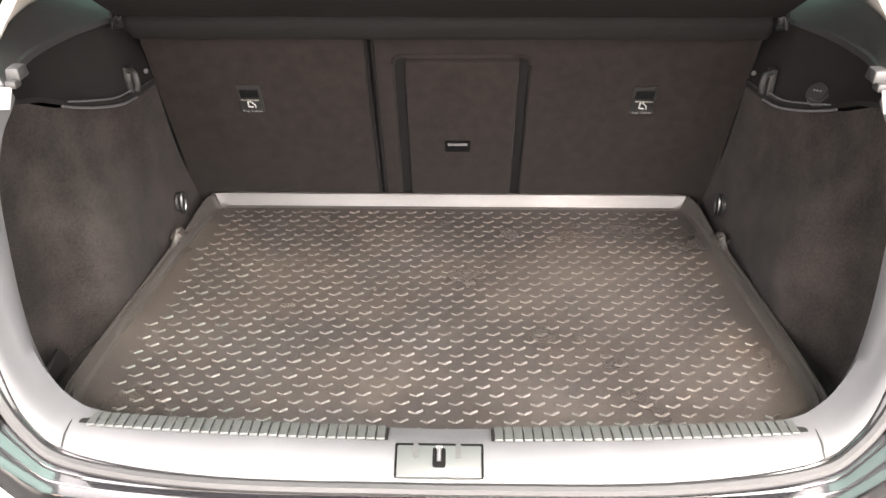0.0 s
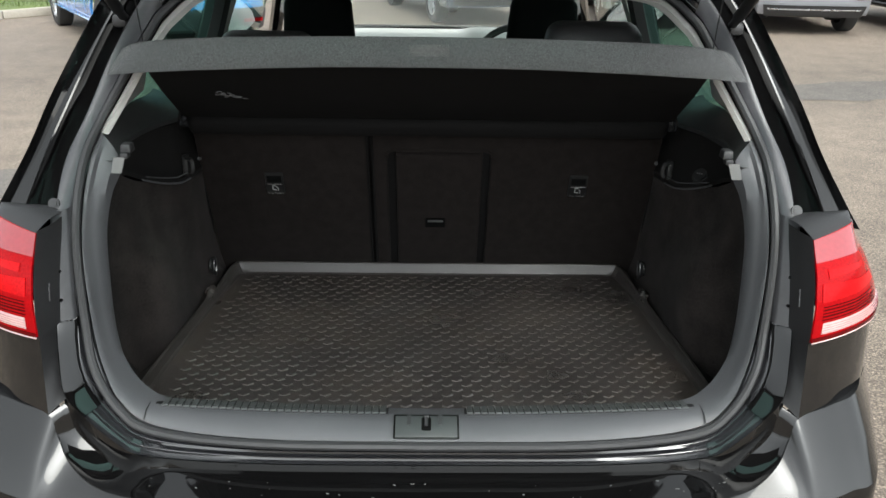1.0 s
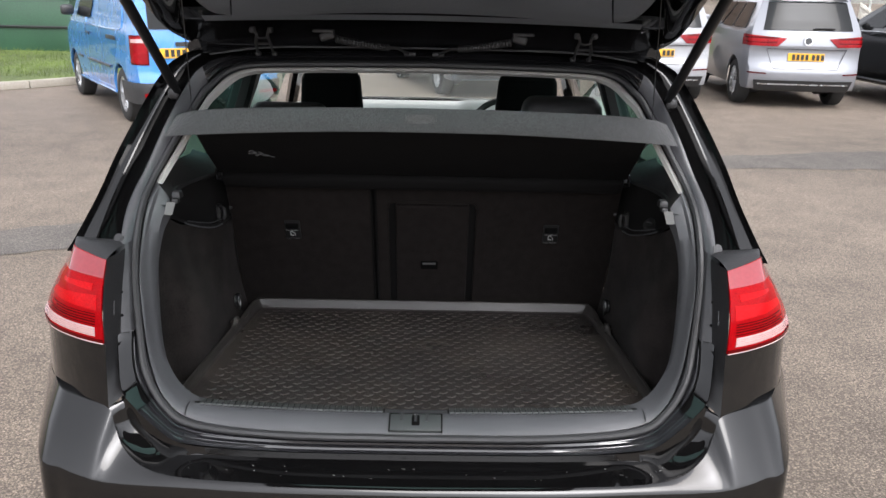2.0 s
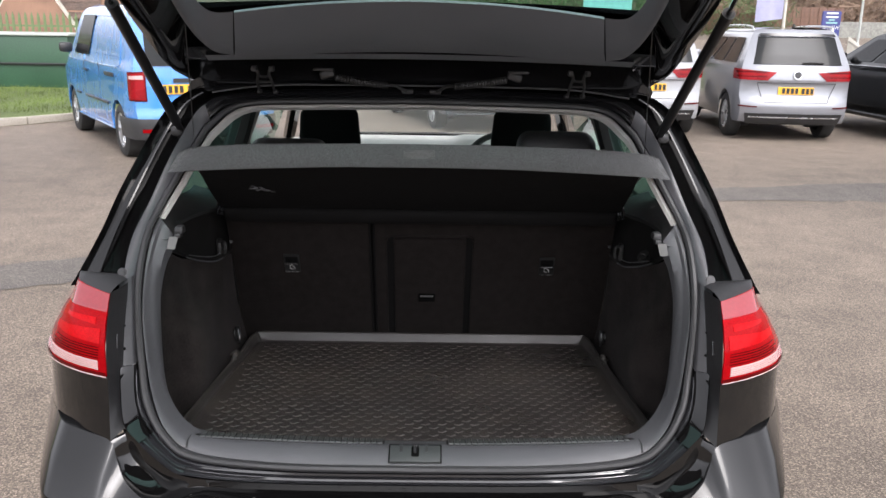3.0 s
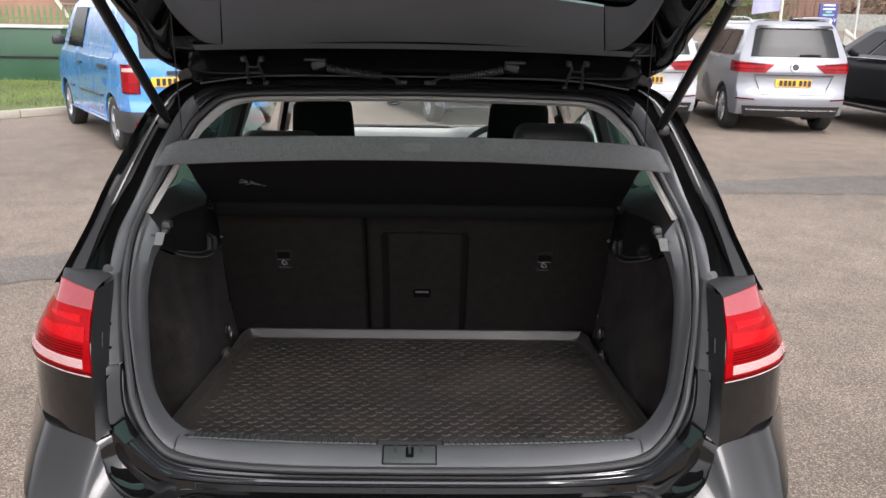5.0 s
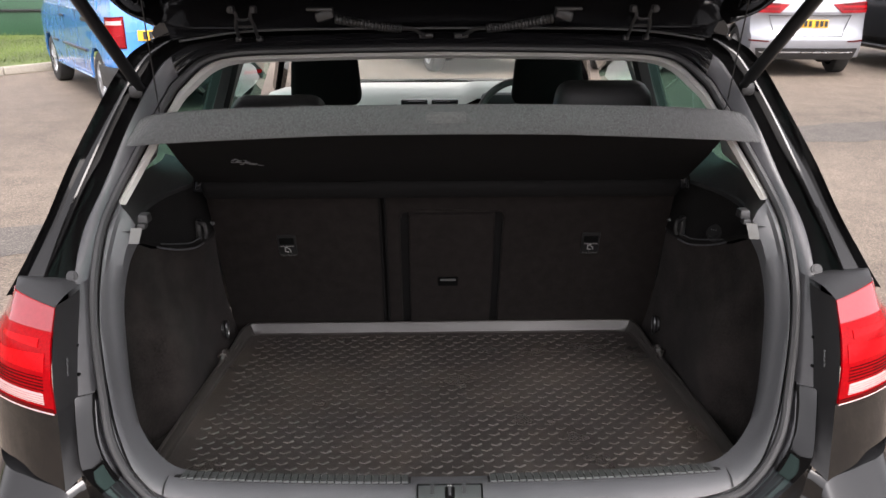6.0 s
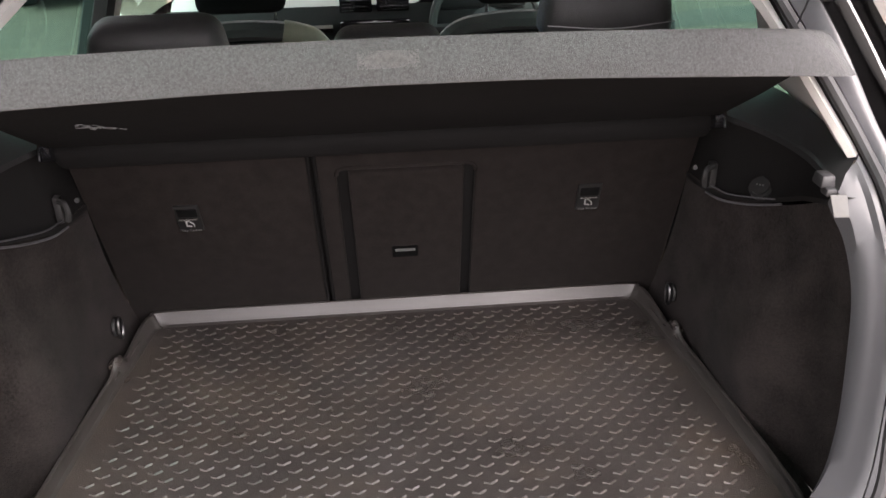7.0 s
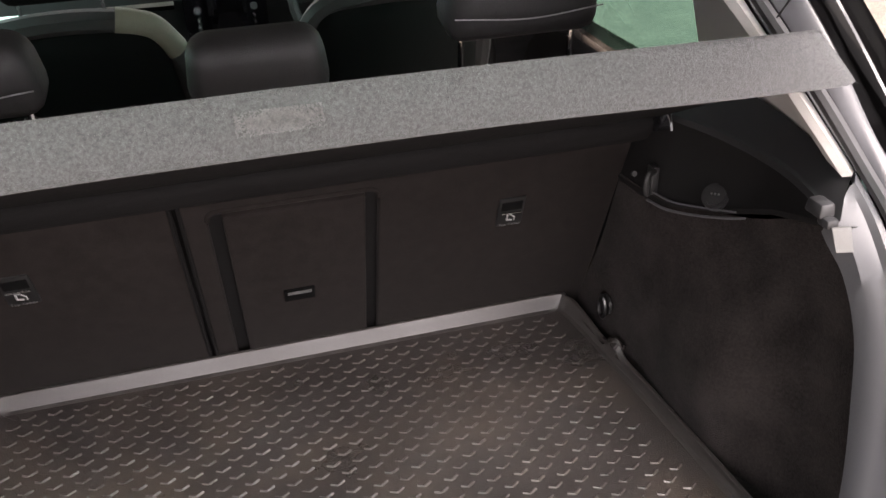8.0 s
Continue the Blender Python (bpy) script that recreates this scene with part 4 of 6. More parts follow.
# hinges, cable bellows, strings, struts
for side in (1, -1):
    bm = bmesh.new()
    hx = side * .397
    for dx in (-.018, .018):
        tube(bm, curve([(hx + dx * .9, .385, 1.510), (hx + dx * .75, .39, 1.497), (hx + dx, .40, 1.480), (hx + dx * 1.05, .415, 1.464), (hx + dx * 1.1, .43, 1.453)], 5), .0036, 8)
        box(bm, (hx + dx * 1.2, .384, 1.512), (.012, .02, .014), .003)
        disc(bm, (hx + dx * 1.3, .372, 1.512), (0, -1, 0), .0045, .006, 6)
        box(bm, (hx + dx * 1.15, .436, 1.452), (.012, .02, .01), .003)
    tube(bm, curve([(hx - .015, .392, 1.500), (hx - .008, .386, 1.493), (hx + .008, .386, 1.493), (hx + .015, .392, 1.500)], 5), .0026, 6)
    tube(bm, [(hx - .017, .41, 1.478), (hx + .017, .41, 1.478)], .003, 6)
    part("hinge", bm, BLACK_PLASTIC, tailgate, "black tailgate hinge")
    bm = bmesh.new()
    path = curve([(side * .212, .35, 1.496), (side * .165, .362, 1.487), (side * .12, .378, 1.479), (side * .085, .39, 1.475)], 14)
    tube(bm, path, .009, 10, radii=[.0098 if i % 2 else .0074 for i in range(len(path))])
    tube(bm, curve([(side * .088, .39, 1.475), (side * .065, .395, 1.474), (side * .05, .405, 1.466), (side * .04, .42, 1.460)], 5), .004, 8)
    part("cable_bellows", bm, RUBBER, tailgate, "ribbed rubber cable bellows")
    bm = bmesh.new()
    box(bm, (side * .232, .352, 1.503), (.036, .026, .02), .006, Euler((0, side * .3, 0)).to_matrix())
    box(bm, (side * .24, .345, 1.5145), (.05, .026, .006), .002)
    part("bellows_end", bm, RUBBER, tailgate)
    bm = bmesh.new()
    box(bm, (side * .036, .428, 1.458), (.03, .02, .01), .004)
    part("bellows_end", bm, RUBBER, tailgate)
    strut = tagged(new("gas_strut"), "black gas strut")
    strut.parent = car
    end_x = .594 if side > 0 else .582
    a, b, c = Vector((side * .616, .392, 1.358)), Vector((side * end_x, -.1, 1.655)), Vector((side * (end_x - .017), -.26, 1.745))
    bm = bmesh.new()
    tube(bm, [a, a.lerp(b, .08)], .009, 10)
    tube(bm, [a.lerp(b, .07), b], .0118, 12)
    tube(bm, [b - (b - a).normalized() * .012, b], .0128, 12)
    part("strut_body", bm, STRUT_BLACK, strut)
    bm = bmesh.new()
    tube(bm, [b, c], .005, 8)
    part("strut_rod", bm, BLACK_GLOSS, strut)
    bm = bmesh.new()
    box(bm, a + Vector((side * .008, .004, -.006)), (.03, .03, .026), .008)
    part("strut_ball", bm, BLACK_PLASTIC, strut)
    bm = bmesh.new()
    tube(bm, [(side * .483, .03, 1.652), (side * .57, .352, 1.318)], .0013, 5)
    part("shelf_cord", bm, RUBBER, tailgate, "thin black shelf cord")
    bm = bmesh.new()
    box(bm, (side * .482, .03, 1.645), (.014, .012, .03), .003)
    part("cord_peg", bm, RUBBER, tailgate)


# ---- boot interior ----
def wall_x(y, z):
    """Half width of the boot lining."""
    foot = along([(.05, .63), (.12, .66), (.2, .664), (.28, .65), (.36, .626), (.5, .605), (.65, .592), (.72, .585), (.84, .575)], y)
    top = along([(.05, .645), (.14, .655), (.2, .664), (.3, .666), (.45, .648), (.55, .62), (.64, .585), (.74, .575), (.84, .575)], y)
    t = min(1, max(0, (z - .6) / .38))
    bulge = .054 * math.exp(-((y - .4) / (.07 if y < .4 else .15)) ** 2) * math.exp(-((z - .74) / .13) ** 2)
    return lerp(foot, top, t) - bulge + .01 * math.sin(math.pi * t)


for side in (1, -1):
    bm = bmesh.new()
    def lining_side(u, v, side=side):
        z = lerp(.58, along([(.0, 1.092), (.18, 1.06), (.36, 1.034), (.5, 1.0), (.72, .962), (1, .958)], u), v)
        y0 = along([(.58, .06), (.7, .075), (.76, .10), (.84, .125), (.93, .155), (1.0, .18), (1.1, .225)], z)
        y1 = lerp(.852, .70, (z - .6) / .38)
        y = lerp(y0, y1, u)
        x = wall_x(y, z)
        return (side * x, y, z)
    sheet(bm, lining_side, 40, 28)
    part("boot_side_lining", bm, CARPET, car, "black carpeted boot side lining")
    # closing strip behind the opening trim
    bm = bmesh.new()
    zs = [.60 + i * .04 for i in range(13)]
    def y_front(z):
        return along([(.58, .06), (.7, .075), (.76, .10), (.84, .125), (.93, .155), (1.0, .18), (1.1, .23)], z)
    loft(bm, [[Vector((side * wall_x(y_front(z), z), y_front(z) + .001, z)) for z in zs], [Vector((side * .68, y_front(z) - .01, z)) for z in zs]])
    part("lining_edge", bm, DARK_TRIM, car)
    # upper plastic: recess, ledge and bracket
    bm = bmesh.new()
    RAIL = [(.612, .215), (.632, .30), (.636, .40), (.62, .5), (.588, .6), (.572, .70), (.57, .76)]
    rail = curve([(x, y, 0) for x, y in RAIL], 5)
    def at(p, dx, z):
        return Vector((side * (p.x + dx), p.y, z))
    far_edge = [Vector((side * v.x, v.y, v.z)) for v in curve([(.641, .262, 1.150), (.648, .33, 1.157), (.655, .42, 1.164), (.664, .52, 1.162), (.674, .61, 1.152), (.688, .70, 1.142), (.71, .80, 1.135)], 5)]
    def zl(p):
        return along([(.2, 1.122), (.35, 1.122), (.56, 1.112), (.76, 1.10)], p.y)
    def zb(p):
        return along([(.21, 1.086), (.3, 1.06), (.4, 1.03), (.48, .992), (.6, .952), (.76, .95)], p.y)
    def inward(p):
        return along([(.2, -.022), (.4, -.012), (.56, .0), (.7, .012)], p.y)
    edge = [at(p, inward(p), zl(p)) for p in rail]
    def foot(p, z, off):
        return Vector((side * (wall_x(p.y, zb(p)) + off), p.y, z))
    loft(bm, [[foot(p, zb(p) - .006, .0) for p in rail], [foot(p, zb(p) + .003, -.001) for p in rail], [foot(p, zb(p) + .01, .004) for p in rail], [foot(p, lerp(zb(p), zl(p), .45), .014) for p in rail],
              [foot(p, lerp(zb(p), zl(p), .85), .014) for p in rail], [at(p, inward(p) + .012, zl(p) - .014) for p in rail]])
    # near-black puts the shade below the ledge into the colour
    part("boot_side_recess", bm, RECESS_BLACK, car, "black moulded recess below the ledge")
    bm = bmesh.new()
    loft(bm, [[at(p, inward(p) + .012, zl(p) - .014) for p in rail], [at(p, inward(p) - .001, zl(p) - .011) for p in rail], [at(p, inward(p) + .001, zl(p) - .002) for p in rail], [at(p, inward(p) + .006, zl(p) + .001) for p in rail],
              [a.lerp(b, .5) + Vector((0, 0, .003)) for a, b in zip(edge, far_edge)], far_edge])
    part("boot_side_ledge", bm, DARK_TRIM, car, "dark plastic shelf ledge")
    # grey instead of black paints in the highlight on the tray lip
    bm = bmesh.new()
    tube(bm, curve([(side * .582, .615, .953), (side * .594, .57, .955), (side * .613, .51, .972), (side * .628, .455, .994), (side * .634, .43, 1.006)], 6), .0022, 6)
    tube(bm, curve([(side * .588, .61, .968), (side * .6, .565, .97), (side * .618, .505, .987), (side * .632, .45, 1.006)], 6), .0016, 6)
    part("tray_edge", bm, GREY_TRIM, car, "glossy lip of a side tray")
    bm = bmesh.new()
    tube(bm, curve([(side * .588, .612, 1.004), (side * .574, .604, 1.002), (side * .57, .6, .985), (side * .574, .602, .97)], 5), .0055, 8)
    box(bm, (side * .592, .622, .985), (.014, .02, .05), .004)
    part("bag_hook", bm, DARK_PRINT, car, "black bag hook")
    if side > 0:
        bm = bmesh.new()
        disc(bm, (.634, .505, 1.003), (-.6, -.4, .7), .021, .012, 20)
        disc(bm, (.630, .502, 1.008), (-.6, -.4, .7), .016, .008, 20)
        part("power_socket", bm, DARK_PRINT, car, "round power socket cap")
        bm = bmesh.new()
        for k in (-1, 0, 1):
            box(bm, (.6265 + k * .004, .4985 - k * .003, 1.0125), (.0024, .0018, .003), 0)
        part("socket_print", bm, TAB_GREY, car)
    bm = bmesh.new()
    box(bm, (side * .586, .238, 1.131), (.022, .03, .018), .004, taper=(.85, .85))
    box(bm, (side * .586, .222, 1.12), (.016, .02, .012), .004)
    part("shelf_rest", bm, DARK_TRIM, car, "dark shelf rest bracket")
    bm = bmesh.new()
    plate(bm, [(side * x, y, z) for x, y, z in ((.584, .213, 1.118), (.603, .206, 1.12), (.609, .2, 1.09), (.592, .207, 1.088))], .004)
    part("pale_tab", bm, TAB_GREY, car, "pale grey tab")
    bm = bmesh.new()
    disc(bm, (side * .558, .622, 1.0), (0, -1, .4), .0045, .006, 10)
    part("trim_clip", bm, DARK_PRINT, car)
    # lashing eye
    bm = bmesh.new()
    c = Vector((side * .577, .722, .672))
    ring_ = [c + Vector((side * -.004, math.cos(k * math.tau / 16) * .013, math.sin(k * math.tau / 16) * .024)) for k in range(16)]
    tube(bm, ring_, .0032, 6, closed=True)
    part("lashing_eye", bm, STEEL_DARK, car, "dark steel lashing eye")
    bm = bmesh.new()
    disc(bm, c + Vector((side * .004, 0, .004)), (1, 0, 0), .02, .006, 18)
    part("lashing_base", bm, DARK_PRINT, car)

bm = bmesh.new()
plate(bm, [(-.634, .115, .628), (-.628, .235, .634), (-.632, .215, .668), (-.64, .13, .652)], .004)
part("lining_flap", bm, RECESS_BLACK, car, "small black flap at the foot of the lining")
bm = bmesh.new()
box(bm, (0, .44, .585), (1.3, .86, .02), .004)
part("boot_floor", bm, CARPET, car, "black carpeted boot floor")

# ---- rear seat back ----
SB_FOOT, SB_TOP = Vector((0, .853, .60)), Vector((0, .672, 1.058))
sb_up = (SB_TOP - SB_FOOT).normalized()
sb_out = Vector((0, -sb_up.z, sb_up.y)).normalized()
sb_turn = Matrix((Vector((1, 0, 0)), -sb_out, sb_up)).transposed()


def on_back(x, h, out=0.0):
    """A point on the back of the rear seat: h from 0 at the foot to 1 at the top."""
    p = SB_FOOT.lerp(SB_TOP, h) + sb_out * out
    return Vector((x, p.y, p.z))


def back_h(z):
    return (z - SB_FOOT.z) / (SB_TOP.z - SB_FOOT.z)


def slab(bm, x0, x1, z0, z1, out, thick, bevel=.004):
    h0, h1 = back_h(z0), back_h(z1)
    c = on_back((x0 + x1) / 2, (h0 + h1) / 2, out - thick / 2)
    box(bm, c, (x1 - x0, thick, (SB_TOP - SB_FOOT).length * (h1 - h0)), bevel, sb_turn)


rear_seat = tagged(new("rear_seat"), "split rear seat with black carpeted backs")
rear_seat.parent = car
bm = bmesh.new()
slab(bm, -.585, -.154, .60, 1.06, 0, .05, .007)
part("seat_back_panel", bm, SEAT_CARPET, rear_seat, "black carpeted seat back")
# the wide panel has a rounded cut-out for the load-through flap
bm = bmesh.new()
flap_arch = [(-.106, .60), (-.106, .99)] + [(-.092 - .014 * math.cos(a), .993 + .014 * math.sin(a)) for a in (.4, .8, 1.2)] + [(-.09, 1.008), (.142, 1.008)] + [(.144 + .014 * math.sin(a), .993 + .014 * math.cos(a)) for a in (.4, .8, 1.2)] + [(.158, .99), (.158, .60)]
rim = [(-.145, .60), (-.145, 1.06), (.585, 1.06), (.585, .60)]
for out_ in (0, -.05):
    bm.faces.new([bm.verts.new(on_back(x, back_h(z), out_)) for x, z in rim + flap_arch[::-1]])
bm.verts.ensure_lookup_table()
n_ = len(rim + flap_arch)
for i in range(n_):
    j = (i + 1) % n_
    bm.faces.new([bm.verts[i], bm.verts[j], bm.verts[n_ + j], bm.verts[n_ + i]])
bmesh.ops.recalc_face_normals(bm, faces=bm.faces[:])
bm.verts.index_update()
bmesh.ops.bevel(bm, geom=[e for e in bm.edges if e.verts[0].index < n_ and e.verts[1].index < n_], offset=.005, segments=3, affect="EDGES", profile=.5)
part("seat_back_panel", bm, SEAT_CARPET, rear_seat, "black carpeted seat back")
bm = bmesh.new()
slab(bm, -.585, .585, .60, 1.05, -.013, .03, .004)
part("seat_back_core", bm, SHELF_UNDER, rear_seat)
for x in (-.156, -.143):
    bm = bmesh.new()
    tube(bm, [on_back(x, back_h(z), .001) for z in (.62, .8, 1.055)], .0035, 6)
    part("seat_split_piping", bm, SHELF_UNDER, rear_seat)
# load-through flap with its surround
bm = bmesh.new()
lip_ = [on_back(x, back_h(z), .0005) for x, z in flap_arch[1:-1]]
tube(bm, lip_, .0042, 8)
part("flap_surround", bm, SEAT_CARPET, rear_seat, "raised black carpeted surround")
bm = bmesh.new()
slab(bm, -.084, .137, .61, .996, .003, .03, .005)
part("load_flap", bm, SEAT_CARPET, rear_seat, "load-through flap")
bm = bmesh.new()
slab(bm, -.008, .045, .772, .80, .0085, .006, .002)
part("flap_handle", bm, GAP_BLACK, rear_seat, "recessed flap handle")
bm = bmesh.new()
slab(bm, -.002, .039, .791, .797, .0105, .004, .001)
part("handle_lip", bm, CHROME_DULL, rear_seat, "dull metal lip")
# anchor points with their print
for x in (-.4, .39):
    bm = bmesh.new()
    slab(bm, x - .024, x + .024, .872, .938, .003, .008, .003)
    part("anchor_plate", bm, RECESS_BLACK, rear_seat, "black child-seat anchor plate")
    bm = bmesh.new()
    slab(bm, x - .019, x + .019, .91, .93, .0045, .008, .002)
    part("anchor_slot", bm, GAP_BLACK, rear_seat)
    bm = bmesh.new()
    tube(bm, [on_back(x - .018, back_h(.9065), .006), on_back(x + .018, back_h(.9065), .006)], .0018, 6)
    part("anchor_bar", bm, CHROME, rear_seat, "bright anchor bar")
    bm = bmesh.new()
    tube(bm, [on_back(x - .006, back_h(.901), .0045), on_back(x - .0065, back_h(.889), .0045), on_back(x + .003, back_h(.887), .0045)], .0018, 5)
    tube(bm, [on_back(x + .0015, back_h(.899), .0045), on_back(x + .0075, back_h(.893), .0045), on_back(x + .0075, back_h(.886), .0045)], .0013, 5)
    disc(bm, on_back(x - .001, back_h(.902), .0045), sb_out, .0026, .002, 10)
    part("anchor_symbol", bm, PRINT_GREY, rear_seat, "white child-seat symbol")
    cu = bpy.data.curves.new("anchor_text", "FONT")
    cu.body, cu.size, cu.align_x = "Top Tether", .0085, "CENTER"
    txt = bpy.data.objects.new("anchor_text", cu)
    me = txt.to_mesh().copy()
    bpy.data.objects.remove(txt)
    me.transform(Matrix.Translation(on_back(x, back_h(.8755), .0055)) @ Matrix((Vector((1, 0, 0)), sb_up, sb_out)).transposed().to_4x4())
    me.materials.append(TAB_GREY)
    ob = new("anchor_text", me)
    ob.parent = rear_seat
# seat top roll, cushions and head restraints
for x0, x1 in ((-.56, -.16), (-.14, .56)):
    bm = bmesh.new()
    box(bm, ((x0 + x1) / 2, .745, 1.055), (x1 - x0, .12, .1), .035, Euler((.38, 0, 0)).to_matrix(), 3)
    box(bm, ((x0 + x1) / 2, .875, .80), (x1 - x0, .11, .52), .04, Euler((.38, 0, 0)).to_matrix(), 3)
    part("seat_backrest", bm, SEAT_CLOTH, rear_seat, "black cloth backrest")
bm = bmesh.new()
box(bm, (0, 1.18, .5), (1.14, .55, .16), .05, None, 3)
part("seat_cushion", bm, SEAT_CLOTH, rear_seat, "black cloth cushion")


def head_rest(parent, cx, cy, cz, w, h, d, mat, post, lean=.2, stitch=True):
    hr = tagged(new("head_rest"), "padded head restraint on two posts")
    hr.parent = parent
    b = bmesh.new()
    box(b, (cx, cy, cz), (w, d, h), min(d, h) * .32, Euler((lean, 0, 0)).to_matrix(), 4, taper=(.9, .85))
    part("pad", b, mat, hr)
    for s in (-1, 1):
        b = bmesh.new()
        tube(b, [(cx + s * w * .36, cy, cz - h * .4), (cx + s * w * .36, cy + .01, cz - h * .5 - post)], .005, 8)
        part("post", b, CHROME, hr, "chrome post")
    if stitch:
        b = bmesh.new()
        tube(b, curve([(cx - w * .46, cy - d * .5, cz - h * .12), (cx, cy - d * .535, cz - h * .2), (cx + w * .46, cy - d * .5, cz - h * .12)], 6), .0012, 4)
        part("seam", b, STITCH, hr, "pale stitched seam")
    return hr


head_rest(rear_seat, .402, .745, 1.268, .25, .105, .11, SEAT_LEATHER, .08)
head_rest(rear_seat, -.402, .745, 1.235, .25, .105, .11, SEAT_LEATHER, .04)
head_rest(rear_seat, .005, .775, 1.20, .215, .10, .10, SEAT_LEATHER, .03, stitch=False)

# ---- cabin ----
for cx in (-.385, .39):
    seat = tagged(new("front_seat"), "black front seat with a tall head restraint")
    seat.parent = car
    bm = bmesh.new()
    box(bm, (cx, 1.70, .80), (.50, .16, .58), .07, Euler((.3, 0, 0)).to_matrix(), 4, taper=(.86, .8))
    part("backrest", bm, SEAT_CLOTH, seat, "black seat back")
    bm = bmesh.new()
    tube(bm, curve([(cx - .235, 1.74, .72), (cx - .24, 1.655, .93), (cx - .19, 1.61, 1.045), (cx - .08, 1.595, 1.078), (cx + .08, 1.595, 1.078), (cx + .19, 1.61, 1.045), (cx + .24, 1.655, .93), (cx + .235, 1.74, .72)], 5), .028, 8)
    part("bolster", bm, SEAT_LEATHER, seat, "dark grey vinyl edge")
    if cx < 0:
        # added pale piece: a patch of sun painted on the bolster
        bm = bmesh.new()
        tube(bm, curve([(cx + .11, 1.596, 1.076), (cx + .15, 1.6, 1.066), (cx + .192, 1.605, 1.047), (cx + .232, 1.632, .985)], 5), .031, 10)
        part("bolster_panel", bm, SUNLIT_VINYL, seat, "pale cream vinyl corner")
    bm = bmesh.new()
    box(bm, (cx, 1.98, .48), (.5, .5, .16), .06, None, 3)
    part("cushion", bm, SEAT_CLOTH, seat)
    head_rest(seat, cx, 1.62, 1.215, .25, .175, .10, SEAT_CLOTH, .05, .15, False)

dash = tagged(new("dashboard"), "dark dashboard with a pale sunlit top")
dash.parent = car
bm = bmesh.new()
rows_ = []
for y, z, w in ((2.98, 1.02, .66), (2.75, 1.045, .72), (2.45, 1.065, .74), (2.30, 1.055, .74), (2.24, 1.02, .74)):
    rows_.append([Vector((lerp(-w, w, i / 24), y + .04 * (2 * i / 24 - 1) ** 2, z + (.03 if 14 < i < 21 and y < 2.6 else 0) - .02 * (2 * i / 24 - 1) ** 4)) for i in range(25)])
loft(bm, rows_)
part("dash_top", bm, SUNLIT_DASH, dash, "pale grey sunlit dashboard top")
bm = bmesh.new()
loft(bm, [[Vector((lerp(-.74, .74, i / 16), y, z)) for i in range(17)] for y, z in ((2.245, 1.02), (2.235, .96), (2.25, .86), (2.38, .7), (2.5, .45))])
part("dash_face", bm, DARK_TRIM, dash, "dark dashboard face")
bm = bmesh.new()
tube(bm, [(-.72, 2.233, .945), (-.17, 2.228, .945)], .014, 6)
part("dash_strip", bm, CHROME, dash, "bright trim strip")
bm = bmesh.new()
tube(bm, [(.46, 2.23, .945), (.7, 2.233, .945)], .009, 6)
part("dash_strip", bm, CHROME, dash, "bright trim strip")
bm = bmesh.new()
box(bm, (-.02, 2.215, .89), (.25, .03, .17), .008, Euler((.12, 0, 0)).to_matrix())
part("touch_screen", bm, SCREEN, dash, "black touch screen")
for sx in (-.105, .065):
    for z, r in ((.86, .004), (.88, .004), (.9, .004), (.93, .011)):
        bm = bmesh.new()
        disc(bm, (sx, 2.198, z), (0, -1, 0), r, .02, 14)
        part("knob", bm, ALLOY, dash, "silver knob")
bm = bmesh.new()
tube(bm, [(-.12, 2.196, .838), (.08, 2.196, .838)], .006, 6)
part("screen_strip", bm, CHROME, dash)
for vx in (-.085, .045):
    vent = bmesh.new()
    box(vent, (vx, 2.222, 1.025), (.115, .02, .052), .006)
    v_ob = part("air_vent", vent, SCREEN, dash, "air vent with bright slats")
    for k in range(4):
        bm = bmesh.new()
        box(bm, (vx, 2.21, 1.008 + k * .0115), (.1, .006, .0025), 0)
        part("vent_slat", bm, CHROME, v_ob)
bm = bmesh.new()
box(bm, (0, 1.9, .5), (.2, .9, .3), .03)
part("centre_console", bm, DARK_TRIM, car, "dark centre console")

sw = tagged(new("steering_wheel"), "black three-spoke steering wheel")
sw.parent = car
c, ax = Vector((.36, 2.08, .965)), Vector((0, -.93, .37)).normalized()
e1, e2 = Vector((1, 0, 0)), ax.cross(Vector((1, 0, 0)))
bm = bmesh.new()
tube(bm, [c + (e1 * math.cos(k * math.tau / 40) + e2 * math.sin(k * math.tau / 40)) * .185 for k in range(40)], .015, 8, closed=True)
part("wheel_rim", bm, SEAT_LEATHER, sw)
bm = bmesh.new()
for ang in (0, math.pi, -math.pi / 2):
    tube(bm, [c, c + (e1 * math.cos(ang) + e2 * math.sin(ang)) * .18], .014, 6)
disc(bm, c - ax * .0, ax, .06, .04, 20)
part("wheel_spokes", bm, GREY_TRIM, sw, "silver-grey spokes and hub")
bm = bmesh.new()
tube(bm, [c, c + Vector((0, .25, -.1))], .04, 10)
part("column", bm, DARK_TRIM, sw)
bm = bmesh.new()
box(bm, (.36, 2.235, 1.035), (.32, .06, .08), .02)
part("instrument_hood", bm, DARK_TRIM, dash)

# ---- parcel shelf, hung up by its cords ----
shelf = thing("parcel_shelf", "grey felt parcel shelf with a black underside, tilted up on cords", "parcel shelf")
TOP_EDGE = [(0, .222, 1.351), (.2, .224, 1.349), (.4, .233, 1.343), (.5, .25, 1.335), (.56, .277, 1.325), (.597, .315, 1.311)]
LOW_EDGE = [(0, .208, 1.297), (.2, .21, 1.295), (.4, .216, 1.287), (.52, .228, 1.279), (.585, .242, 1.272), (.615, .262, 1.267)]
top_row, low_row = span(TOP_EDGE, 6), span(LOW_EDGE, 6)
bm = bmesh.new()
crown = [v + Vector((0, .006, -.003)) for v in top_row]
